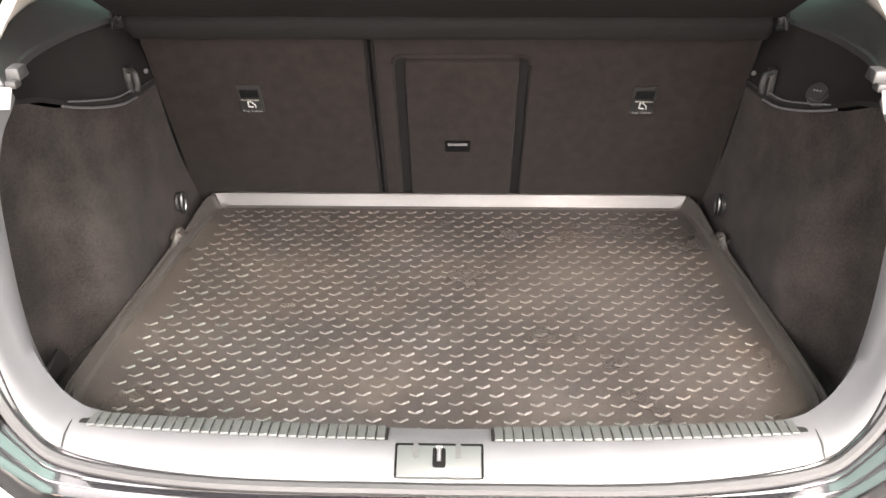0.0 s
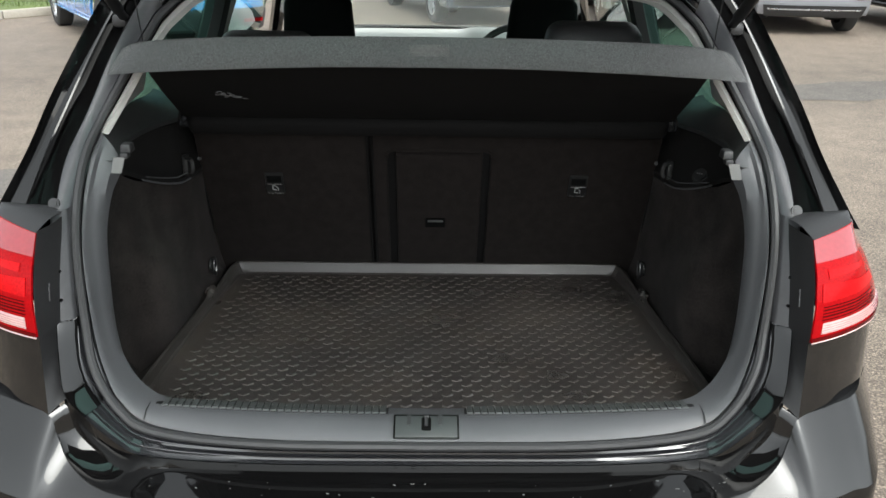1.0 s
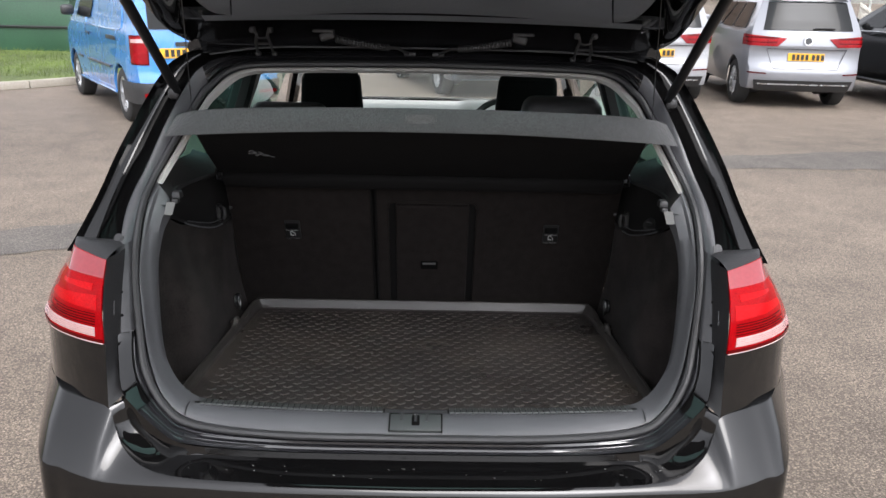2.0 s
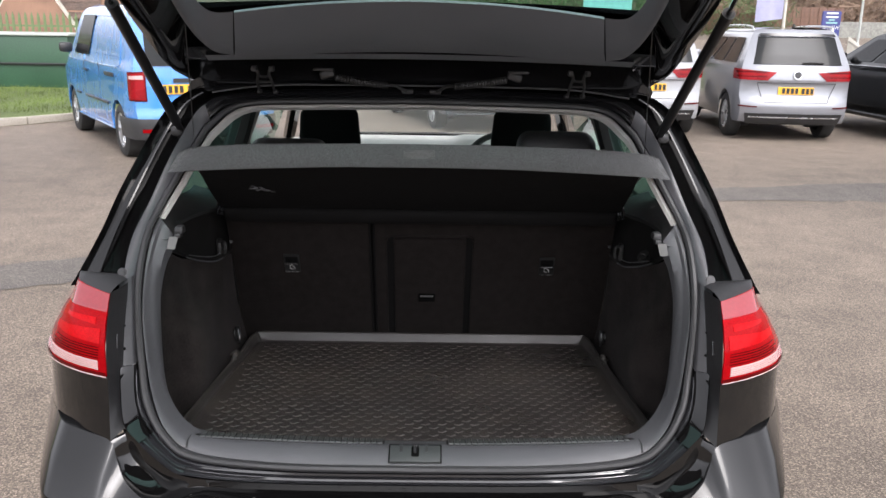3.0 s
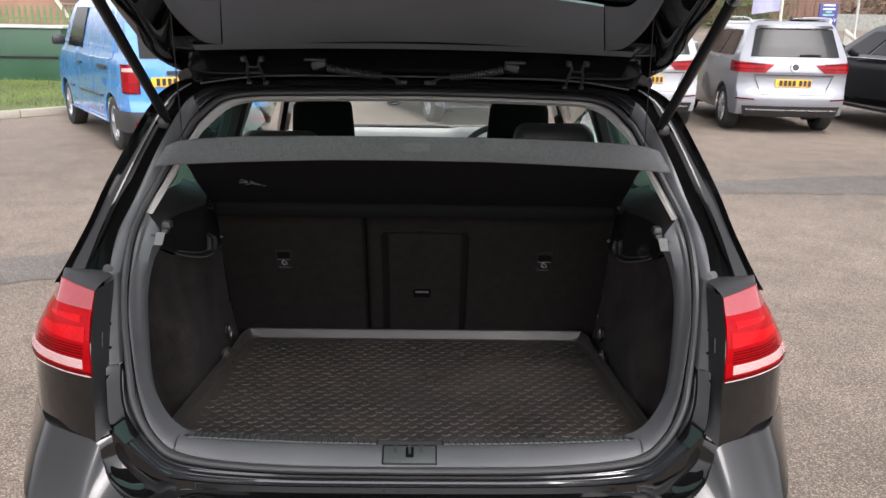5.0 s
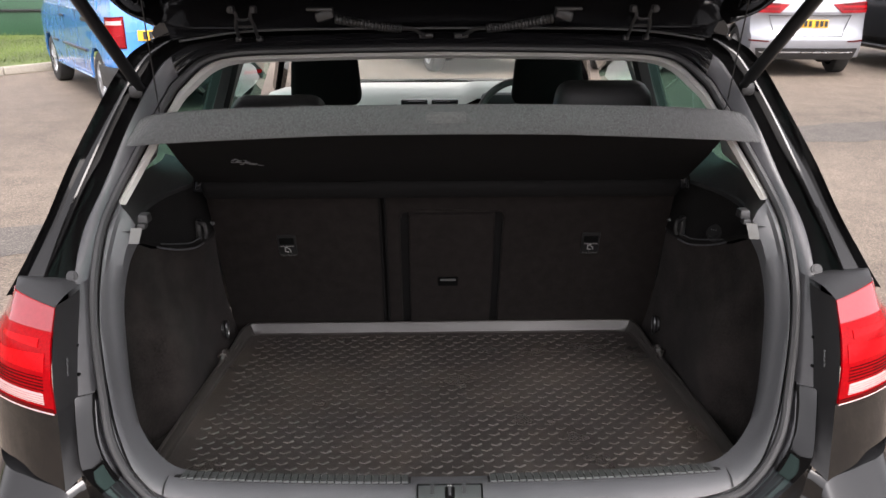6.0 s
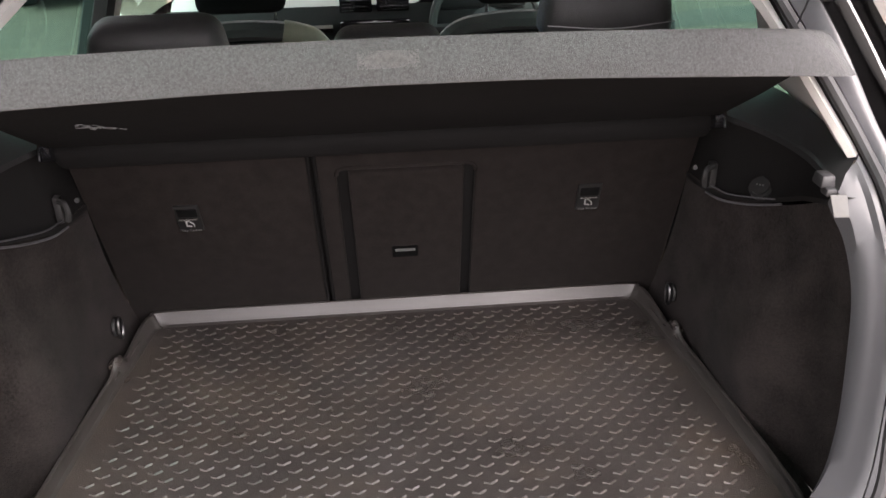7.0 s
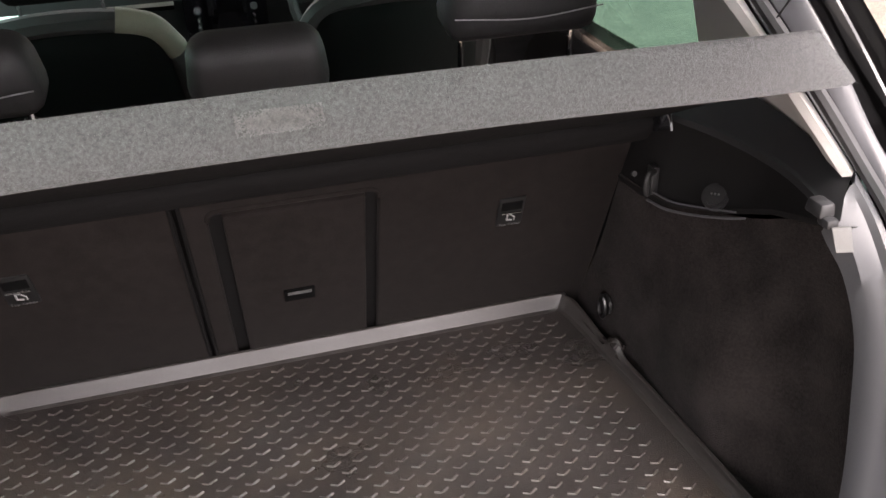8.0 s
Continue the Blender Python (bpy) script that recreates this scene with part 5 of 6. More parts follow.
front_top = [Vector((v.x * .965, .60, 1.142)) for v in top_row]
deck = [[a.lerp(b, t) + Vector((0, 0, .0)) for a, b in zip(crown, front_top)] for t in (.3, .65, 1)]
in_low = [v + Vector((0, .012, .002)) for v in low_row]
loft(bm, [in_low, low_row, [a.lerp(b, .08) + Vector((0, -.003, 0)) for a, b in zip(low_row, top_row)], [a.lerp(b, .5) + Vector((0, -.005, 0)) for a, b in zip(low_row, top_row)],
          [a.lerp(b, .92) + Vector((0, -.002, 0)) for a, b in zip(low_row, top_row)], top_row, crown, *deck])
part("felt_cover", bm, SHELF_FELT, shelf, "worn grey felt")
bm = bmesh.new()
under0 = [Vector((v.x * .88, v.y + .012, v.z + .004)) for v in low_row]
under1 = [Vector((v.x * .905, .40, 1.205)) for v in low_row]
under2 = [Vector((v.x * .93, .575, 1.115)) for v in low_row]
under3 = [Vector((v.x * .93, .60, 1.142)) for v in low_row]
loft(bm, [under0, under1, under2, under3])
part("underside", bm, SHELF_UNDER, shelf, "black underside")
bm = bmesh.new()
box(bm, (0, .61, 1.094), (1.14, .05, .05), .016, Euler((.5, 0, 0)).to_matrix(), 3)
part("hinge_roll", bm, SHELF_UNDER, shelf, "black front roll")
bm = bmesh.new()
tube(bm, curve([(-.5, .622, 1.071), (0, .612, 1.073), (.5, .622, 1.071)], 6), .0016, 5)
part("piping", bm, TAB_GREY, shelf, "thin grey piping")
for s in (-1, 1):
    bm = bmesh.new()
    disc(bm, (s * .572, .585, 1.108), (1, 0, 0), .02, .02, 18)
    tube(bm, curve([(s * .572, .585, 1.128), (s * .574, .56, 1.118), (s * .574, .55, 1.1)], 5), .003, 6)
    part("pivot", bm, BLACK_GLOSS, shelf)
# loose fibres standing on the felt
fuzz = random.Random(21)
verts, faces = [], []
for _ in range(14000):
    f = fuzz.random() * (len(top_row) - 1.001)
    i, g = int(f), f % 1
    t = fuzz.random() if fuzz.random() < .8 else 1 - fuzz.random() ** 2 * .06
    p = low_row[i].lerp(low_row[i + 1], g).lerp(top_row[i].lerp(top_row[i + 1], g), t) + Vector((0, -.0045 + .006 * abs(t - .5), 0))
    d = Vector((fuzz.gauss(0, .8), -abs(fuzz.gauss(.35, .3)), fuzz.gauss(.35, .8))).normalized() * fuzz.uniform(.0018, .0045)
    w = d.orthogonal().normalized() * .00016
    j = len(verts)
    verts.extend([tuple(p - w), tuple(p + w), tuple(p + d)])
    faces.append((j, j + 1, j + 2))
me = bpy.data.meshes.new("felt_fuzz")
me.from_pydata(verts, [], faces)
me.materials.append(SHELF_FELT)
ob = new("felt_fuzz", me)
ob.parent = shelf
tagged(ob, "short loose felt fibres", kind="stuff")
verts, faces = [], []
for _ in range(5200):
    u, t = min(1, max(-1, fuzz.gauss(0, .5))), .57 + .17 * min(1, max(-1, fuzz.gauss(0, .5)))
    p = Vector((-.001 + .036 * u, lerp(.208, .222, t) - .0062 + .002 * abs(2 * t - 1), lerp(1.297, 1.351, t)))
    d = Vector((fuzz.gauss(0, 1), -.25, fuzz.gauss(0, 1))).normalized() * fuzz.uniform(.001, .003)
    w = d.cross(Vector((0, 1, 0))).normalized() * .0004
    k = len(verts)
    verts.extend([tuple(p - w), tuple(p + w), tuple(p + d)])
    faces.append((k, k + 1, k + 2))
me = bpy.data.meshes.new("worn_patch")
me.from_pydata(verts, [], faces)
me.materials.append(material("worn_felt", (.104, .104, .104), .95, fine=620, coarse=200, vary=.3))
ob = new("worn_patch", me)
ob.parent = shelf
tagged(ob, "paler worn patch of felt", kind="stuff")
bm = bmesh.new()
scuff = random.Random(9)
for k in range(26):
    t = scuff.random()
    x, y = lerp(-.435, -.395, t) + scuff.gauss(0, .005), lerp(.385, .408, t) + scuff.gauss(0, .008)
    box(bm, (x, y, lerp(1.2185, 1.203, (y - .37) / .03) - .0025), (scuff.uniform(.005, .014), .0018, .0012), 0, Euler((-.46, 0, scuff.uniform(-.5, .1))).to_matrix())
part("under_label", bm, material("grey_label", (.06, .06, .06), .5), shelf, "small grey scuffed label")

# ---- boot liner ----
liner = thing("boot_liner", "black plastic boot liner with a chevron tread, in the boot", "boot liner")
FLOOR_Z = .612


def ring_row(inset, z, front):
    """An outline of the liner: back corners rounded, sides following the lining."""
    pts = []
    right = [(.0, front), (.30, front + .004), (.50, front + .02), (.57 - inset * .3, front + .06), (.612 - inset, .16), (.612 - inset, .24), (.603 - inset, .36), (.59 - inset, .5), (.578 - inset, .62),
             (.572 - inset, .66), (.566 - inset, .72), (.556 - inset, .79), (.545 - inset, .822 - inset * .5), (.52 - inset, .838 - inset), (.3, .838 - inset), (0, .838 - inset)]
    return loop([(x, y, z) for x, y in right], 5)


bm = bmesh.new()
rows_ = [ring_row(.0, .618, .042), ring_row(0, .637, .038), ring_row(.004, .6415, .04), ring_row(.009, .640, .043), ring_row(.0125, .634, .047), ring_row(.0165, .624, .052), ring_row(.021, .6155, .057), ring_row(.028, FLOOR_Z + .0005, .062), ring_row(.05, FLOOR_Z, .07)]
for r in rows_[1:5]:
    for v in r:
        # the rim dips along the sides and rises to the sill in front
        back = max(0, min(1, (v.y - .7) / .1))
        v.z -= .016 * (1 - back) * (1 if v.y > .12 else .2)
        for s in (1, -1):
            v.z += .012 * math.exp(-((v.y - .65) / .018) ** 2)
loft(bm, rows_[:8], closed=True)
part("liner_rim", bm, RIM_PLASTIC, liner, "smooth shiny raised rim")
bm = bmesh.new()
made = loft(bm, rows_[7:], closed=True)
bm.faces.new(made[-1])
part("liner_floor", bm, MAT_PLASTIC, liner, "black plastic floor")

# raised chevrons
verts, faces = [], []


def wedge(a, b, w, h):
    """One arm of a chevron: a low ridge from a to b."""
    a, b = Vector(a), Vector(b)
    d = (b - a).normalized()
    s = Vector((-d.y, d.x, 0)) * w
    i = len(verts)
    verts.extend([a - s, a + s, b + s, b - s, a + Vector((0, 0, h)), b + Vector((0, 0, h))])
    faces.extend([(i, i + 3, i + 5, i + 4), (i + 1, i + 4, i + 5, i + 2), (i, i + 4, i + 1), (i + 3, i + 2, i + 5)])


PITCH_X, PITCH_Y = .043, .0205
rng = random.Random(7)
for j in range(37):
    y = .095 + j * PITCH_Y
    wide = along([(.09, .5), (.16, .55), (.3, .555), (.6, .535), (.84, .5)], y)
    for i in range(-14, 15):
        x = (i + .5 * (j % 2)) * PITCH_X
        if abs(x) > wide - .012 or y > .80:
            continue
        z = FLOOR_Z + .0002
        jx = rng.uniform(-.0008, .0008)
        tip = (x + jx, y - .0035, z)
        wedge(tip, (x - .0105 + jx, y + .0012, z), .0027, .0018 + jx * .4)
        wedge(tip, (x + .0115 + jx, y + .0042, z), .0027, .0022 + jx * .4)
me = bpy.data.meshes.new("chevron_tread")
me.from_pydata([tuple(v) for v in verts], [], faces)
me.materials.append(LIT_TREAD_PLASTIC)
ob = new("chevron_tread", me)
ob.parent = liner
tagged(ob, "raised chevron tread", kind="stuff")
for s in (-1, 1):
    bm = bmesh.new()
    box(bm, (s * .572, .652, .634), (.026, .03, .014), .005, Euler((0, s * .5, 0)).to_matrix())
    part("liner_tab", bm, MAT_PLASTIC, liner, "worn shiny tab")


# ---- other vehicles ----
FAR_RED = material("distant_red_lens", (.2, .002, .005), .25, spec=.2, fine=60, vary=.3)
BUMPER_GREY = material("grey_plastic_bumper", (.035, .036, .038), .55)
BOW = .10


def vehicle(name, label, category, paint, length, width, height, rear, front, waist, wheel_r, axles, rim, glass_rear, extras=None, group="", tops=(.78, .72, .66), spokes=5):
    """A parked vehicle, built with its rear face at y = 0 and its nose towards +y. rear and front: outline of the tail and of the
    windscreen and nose, as (height, y)."""
    v = thing(name, label, category, group)
    zs = sorted(set([.29, .32, .42, .52, .585, .62, .655, .69, .72, .775, .87, .905, .94, .82, waist - .04, waist, waist + .06, lerp(waist, height, .3), lerp(waist, height, .5), lerp(waist, height, .7), lerp(waist, height, .85), height - .05, height - .02, height]))
    def yr(z):
        return along(rear, z)
    def yf(z):
        return along(front, z)
    hw = width / 2
    def half_w(y, z):
        w = along([(.2, .95), (.45, 1.0), (waist - .1, 1.0), (waist, .97), (height - .12, tops[0]), (height - .04, tops[1]), (height, tops[2])], z)
        nose_taper = along([(0, .88), (.1, .93), (.2, .962), (.4, .99), (.7, 1.0), (length - .6, 1.0), (length - .2, .93), (length, .8)], y)
        return hw * w * nose_taper
    b = bmesh.new()
    def flank(u, vv, side):
        z = zs[int(round(vv * (len(zs) - 1)))]
        y = lerp(yr(z) + BOW, yf(z) - BOW, u)
        w = half_w(y, z)
        for yc in axles:
            gap = abs(y - yc)
            if gap < wheel_r * 1.13:
                z = max(z, wheel_r + math.sqrt((wheel_r * 1.13) ** 2 - gap * gap))
        return (side * (w + .012 * math.exp(-min(abs(y - q) for q in axles) ** 2 / .16) * (z < .8)), y, z)
    for side in (1, -1):
        sheet(b, lambda u, vv, s=side: flank(u, vv, s), 120, len(zs) - 1)
    def end(fn, sign):
        rows2 = []
        for z in zs:
            y = fn(z)
            w = half_w(y + sign * BOW, z)
            row = []
            for i in range(17):
                a = lerp(-1, 1, i / 16)
                row.append(Vector((a * w, y + sign * (BOW * abs(a) ** 4), z)))
            rows2.append(row)
        loft(b, rows2)
    end(yr, 1)
    end(yf, -1)
    y0, y1 = yr(height) , yf(height)
    def top(u, vv):
        y = lerp(y0, y1, vv)
        a = lerp(-1, 1, u)
        return (a * half_w(lerp(y0 + BOW, y1 - BOW, vv), height), y + BOW * abs(a) ** 4 * (1 if vv < .5 else -1) * abs(1 - 2 * vv), height + .03 * (1 - a * a))
    sheet(b, top, 16, 8)
    part("body", b, paint, v, label.split(",")[0])
    # glass of the sides
    for side in (1, -1):
        spans = [(.10, .34), (.37, .60), (.63, .9)]
        for s0, s1 in spans:
            b = bmesh.new()
            def pane(u, vv, side=side, s0=s0, s1=s1):
                z = lerp(waist + .03, height - .13, vv)
                a, c = yr(z) + .12, yf(z) - .1
                y = lerp(lerp(a, c, s0), lerp(a, c, s1), u)
                return (side * (half_w(y, z) + .012), y, z)
            sheet(b, pane, 8, 12)
            thicken(b, .004)
            if not (category == "van" and s0 < .6):
                part("side_window", b, DARK_GLASS, v, "dark side window")
            else:
                b.free()
        for y in axles:
            b = bmesh.new()
            disc(b, (side * (hw - .3), y, wheel_r * 1.3), (1, 0, 0), wheel_r * .85, .16, 32)
            part("wheel_arch", b, DARK_TRIM, v, "dark wheel arch")
            wheel(v, side * (hw - .12), y, wheel_r, side, rim, spokes)
    def rear_patch(x0, x1, z0, z1, out, mat, nm, lab="", nu=12, nv=8, crv=0.0, parent=v):
        bb = bmesh.new()
        def fn(u, vv):
            z = lerp(z0, z1, vv)
            x = lerp(x0, x1, u)
            w = half_w(yr(z) + BOW, z)
            a = min(1.0, abs(x) / w)
            return (x, yr(z) + BOW * a ** 4 - out + crv * u, z)
        sheet(bb, fn, nu, nv)
        thicken(bb, .008)
        return part(nm, bb, mat, parent, lab)
    if glass_rear:
        x, z0, z1 = glass_rear
        rear_patch(-x, x, z0, z1, .014, DARK_GLASS, "rear_window", "dark rear window", 16, 14)
    # windscreen
    b = bmesh.new()
    def ws(u, vv):
        z = lerp(waist + .06, height - .07, vv)
        return (lerp(-1, 1, u) * half_w(yf(z), z) * .92, yf(z) + .016, z)
    sheet(b, ws, 8, 12)
    thicken(b, .004)
    part("windscreen", b, DARK_GLASS, v, "dark windscreen")
    for side in (1, -1):
        b = bmesh.new()
        box(b, (side * (hw + .09), yf(waist + .1) - .3, waist + .1), (.18, .1, .14), .04)
        part("door_mirror", b, paint if paint is not BLUE_PAINT else BLACK_PLASTIC, v, "door mirror")
    if extras:
        extras(v, rear_patch, yr, half_w)
    return v


def shaped_piece(v, corners, out, mat, nm, lab, yr, half_w, nu=12, nv=8, wrap=0.0):
    """A four-cornered piece on the tail: corners as (x, z), bottom left, bottom right, top right, top left."""
    b = bmesh.new()
    c = [Vector((x, z)) for x, z in corners]
    def fn(u, t):
        p = c[0].lerp(c[1], u).lerp(c[3].lerp(c[2], u), t)
        x, z = p.x, p.y
        w = half_w(yr(z) + BOW, z)
        a = abs(x) / w
        if a <= 1:
            return (x, yr(z) + BOW * a ** 4 - out, z)
        d = (abs(x) - w)
        y = yr(z) + BOW + d * 2.2
        return (math.copysign(half_w(y, z) + out, x), y, z)
    sheet(b, fn, nu, nv)
    thicken(b, .008)
    return part(nm, b, mat, v, lab)


def mpv_tail(v, patch, yr, half_w):
    def shaped(v, corners, *rest):
        return shaped_piece(v, [(x * .92, z) for x, z in corners], *rest)
    for s in (1, -1):
        k = lambda pts, s=s: [(s * x, z) for x, z in pts]
        shaped(v, k([(.47, .915), (1.0, .925), (1.0, 1.085), (.33, 1.035)]), .014, FAR_RED, "tail_lamp", "red tail lamp", yr, half_w, 26)
        for z0, z1, mt in ((.965, .977, DARK_RED_LENS), (1.0, 1.008, BRIGHT_LENS), (1.03, 1.05, DARK_RED_LENS)):
            shaped(v, k([(.5, z0), (.93, z0), (.93, z1), (.47, z1)]), .02, mt, "lamp_band", "", yr, half_w, 20, 2)
        shaped(v, k([(.6, .515), (.87, .525), (.87, .545), (.6, .533)]), .01, DARK_RED_LENS, "reflector", "red bumper reflector", yr, half_w)
    patch(-.26, .26, .712, .823, .014, YELLOW_PLATE, "number_plate", "yellow number plate")
    for k in range(7):
        x = -.205 + k * .064 + (.03 if k > 3 else 0)
        patch(x, x + .04, .728, .808, .03, DARK_PRINT, "plate_bar", nu=1, nv=1)
    shaped(v, [(-.74, .27), (.74, .27), (.78, .43), (-.78, .43)], .014, BLACK_PLASTIC, "bumper_insert", "black lower bumper insert", yr, half_w)
    shaped(v, [(-.70, .365), (.70, .365), (.72, .38), (-.72, .38)], .022, ALLOY, "bumper_strip", "bright bumper strip", yr, half_w, 12, 1)
    for z0, w in ((.60, .5), (.88, .62)):
        shaped(v, [(-w, z0), (w, z0), (w, z0 + .006), (-w, z0 + .006)], .006, DARK_TRIM, "panel_joint", "", yr, half_w, 12, 1)
    for s in (1, -1):
        shaped(v, [(s * .5, .60), (s * .507, .60), (s * .627, .885), (s * .62, .885)], .006, DARK_TRIM, "panel_joint", "", yr, half_w, 1, 10)
    b = bmesh.new()
    disc(b, (0, yr(1.0) - .02, 1.0), (0, -1, .1), .064, .02, 24, .05)
    part("badge", b, ALLOY, v, "round silver badge")
    b = bmesh.new()
    disc(b, (0, yr(1.0) - .012, 1.0), (0, -1, .1), .05, .012, 24)
    part("badge_face", b, DARK_PAINT, v)
    b = bmesh.new()
    tube(b, [(.06, yr(1.17) - .03, 1.175), (.2, yr(1.17) - .03, 1.182), (.36, yr(1.17) - .03, 1.18)], .012, 6)
    part("wiper", b, BLACK_PLASTIC, v, "black rear wiper")
    shaped(v, [(-.70, 1.15), (.70, 1.15), (.61, 1.55), (-.61, 1.55)], .014, DARK_GLASS, "rear_window", "dark rear window", yr, half_w, 18, 14)
    shaped(v, [(-.62, 1.565), (.62, 1.565), (.58, 1.60), (-.58, 1.60)], .05, DARK_PAINT, "roof_spoiler", "dark roof spoiler", yr, half_w)
    for s in (1, -1):
        b = bmesh.new()
        tube(b, curve([(s * .58, .5, 1.63), (s * .6, .65, 1.70), (s * .61, 1.6, 1.715), (s * .6, 2.3, 1.69), (s * .58, 2.4, 1.64)], 5), .018, 6)
        part("roof_rail", b, ALLOY, v, "silver roof rail")
    b = bmesh.new()
    box(b, (0, .5, 1.715), (.03, .12, .06), .01, taper=(.6, .4))
    part("roof_aerial", b, BLACK_PLASTIC, v, "roof aerial")


MPV_REAR = [(.2, .14), (.32, .05), (.45, .0), (.52, -.005), (.6, .0), (.655, .045), (.72, .06), (.86, .065), (.905, .045), (.94, .045), (1.0, .055), (1.15, .09), (1.3, .15), (1.6, .30), (1.66, .36)]
MPV_FRONT = [(.2, 4.3), (.4, 4.5), (.7, 4.48), (.86, 4.3), (1.0, 3.75), (1.08, 3.4), (1.3, 2.95), (1.6, 2.35), (1.66, 2.1)]
silver = vehicle("silver_people_carrier", "silver people carrier, parked on the asphalt", "car", SILVER_PAINT, 4.52, 1.68, 1.66, MPV_REAR, MPV_FRONT, 1.13, .345, (.82, 3.6), DARK_ALLOY, None, mpv_tail, "parked cars", spokes=8)
silver.matrix_basis = pose(5.46, 10.78, 0, 0, 0, -5)
white = vehicle("white_people_carrier", "white people carrier, parked beside a silver one", "car", WHITE_PAINT, 4.52, 1.68, 1.66, MPV_REAR, MPV_FRONT, 1.13, .33, (.82, 3.6), ALLOY, None, mpv_tail, "parked cars")
white.matrix_basis = pose(3.36, 11.21, 0, 0, 0, -5)


def suv_side(v, patch, yr, half_w):
    for s in (1, -1):
        patch(s * .5, s * .84, .92, 1.06, .012, FAR_RED, "tail_lamp", "red tail lamp")
    for s in (1, -1):
        b = bmesh.new()
        tube(b, [(s * .905, .9, 1.105), (s * .905, 2.2, 1.105), (s * .90, 3.1, 1.09)], .008, 6)
        part("window_strip", b, CHROME, v, "chrome window strip")
        b = bmesh.new()
        tube(b, [(s * .925, .9, .34), (s * .925, 3.2, .34)], .03, 6)
        part("sill_moulding", b, BLACK_PLASTIC, v, "black sill moulding")


dark = vehicle("black_estate_car", "glossy black car, parked at the edge of the lot", "car", DARK_PAINT, 4.6, 1.84, 1.66, MPV_REAR, MPV_FRONT, 1.14, .34, (.85, 3.6), ALLOY, (.66, 1.15, 1.5), suv_side, "parked cars")
dark.matrix_basis = pose(8.15, 10.1, 0, 0, 0, 2)


def grey_tail(v, patch, yr, half_w):
    for s in (1, -1):
        patch(s * .46, s * .86, .8, .95, .012, FAR_RED, "tail_lamp", "red tail lamp")
    patch(-.78, .78, .32, .46, .01, BLACK_PLASTIC, "bumper_insert", "dark lower bumper")
    patch(-.6, .6, .47, .49, .014, CHROME, "bumper_strip", "bright strip")
    b = bmesh.new()
    disc(b, (.2, yr(.4) - .02, .40), (0, -1, 0), .045, .03, 18, .03)
    part("exhaust_tip", b, CHROME, v, "round bright exhaust tip")
    patch(-.26, .26, .6, .71, .014, YELLOW_PLATE, "number_plate", "yellow number plate")


HATCH_REAR = [(.2, .14), (.32, .05), (.45, .0), (.62, .0), (.8, .06), (1.0, .12), (1.2, .35), (1.4, .6), (1.45, .7)]
HATCH_FRONT = [(.2, 4.1), (.4, 4.26), (.66, 4.22), (.8, 4.0), (.95, 3.3), (1.02, 3.0), (1.25, 2.5), (1.4, 2.15), (1.45, 2.0)]
ahead = vehicle("grey_hatchback", "steel-grey hatchback, parked ahead on the asphalt", "car", GREY_PAINT, 4.28, 1.8, 1.45, HATCH_REAR, HATCH_FRONT, .98, .32, (.85, 3.45), ALLOY, (.6, 1.0, 1.35), grey_tail, "parked cars")
ahead.matrix_basis = pose(1.1, 11.33, 0, 0, 0, 17)


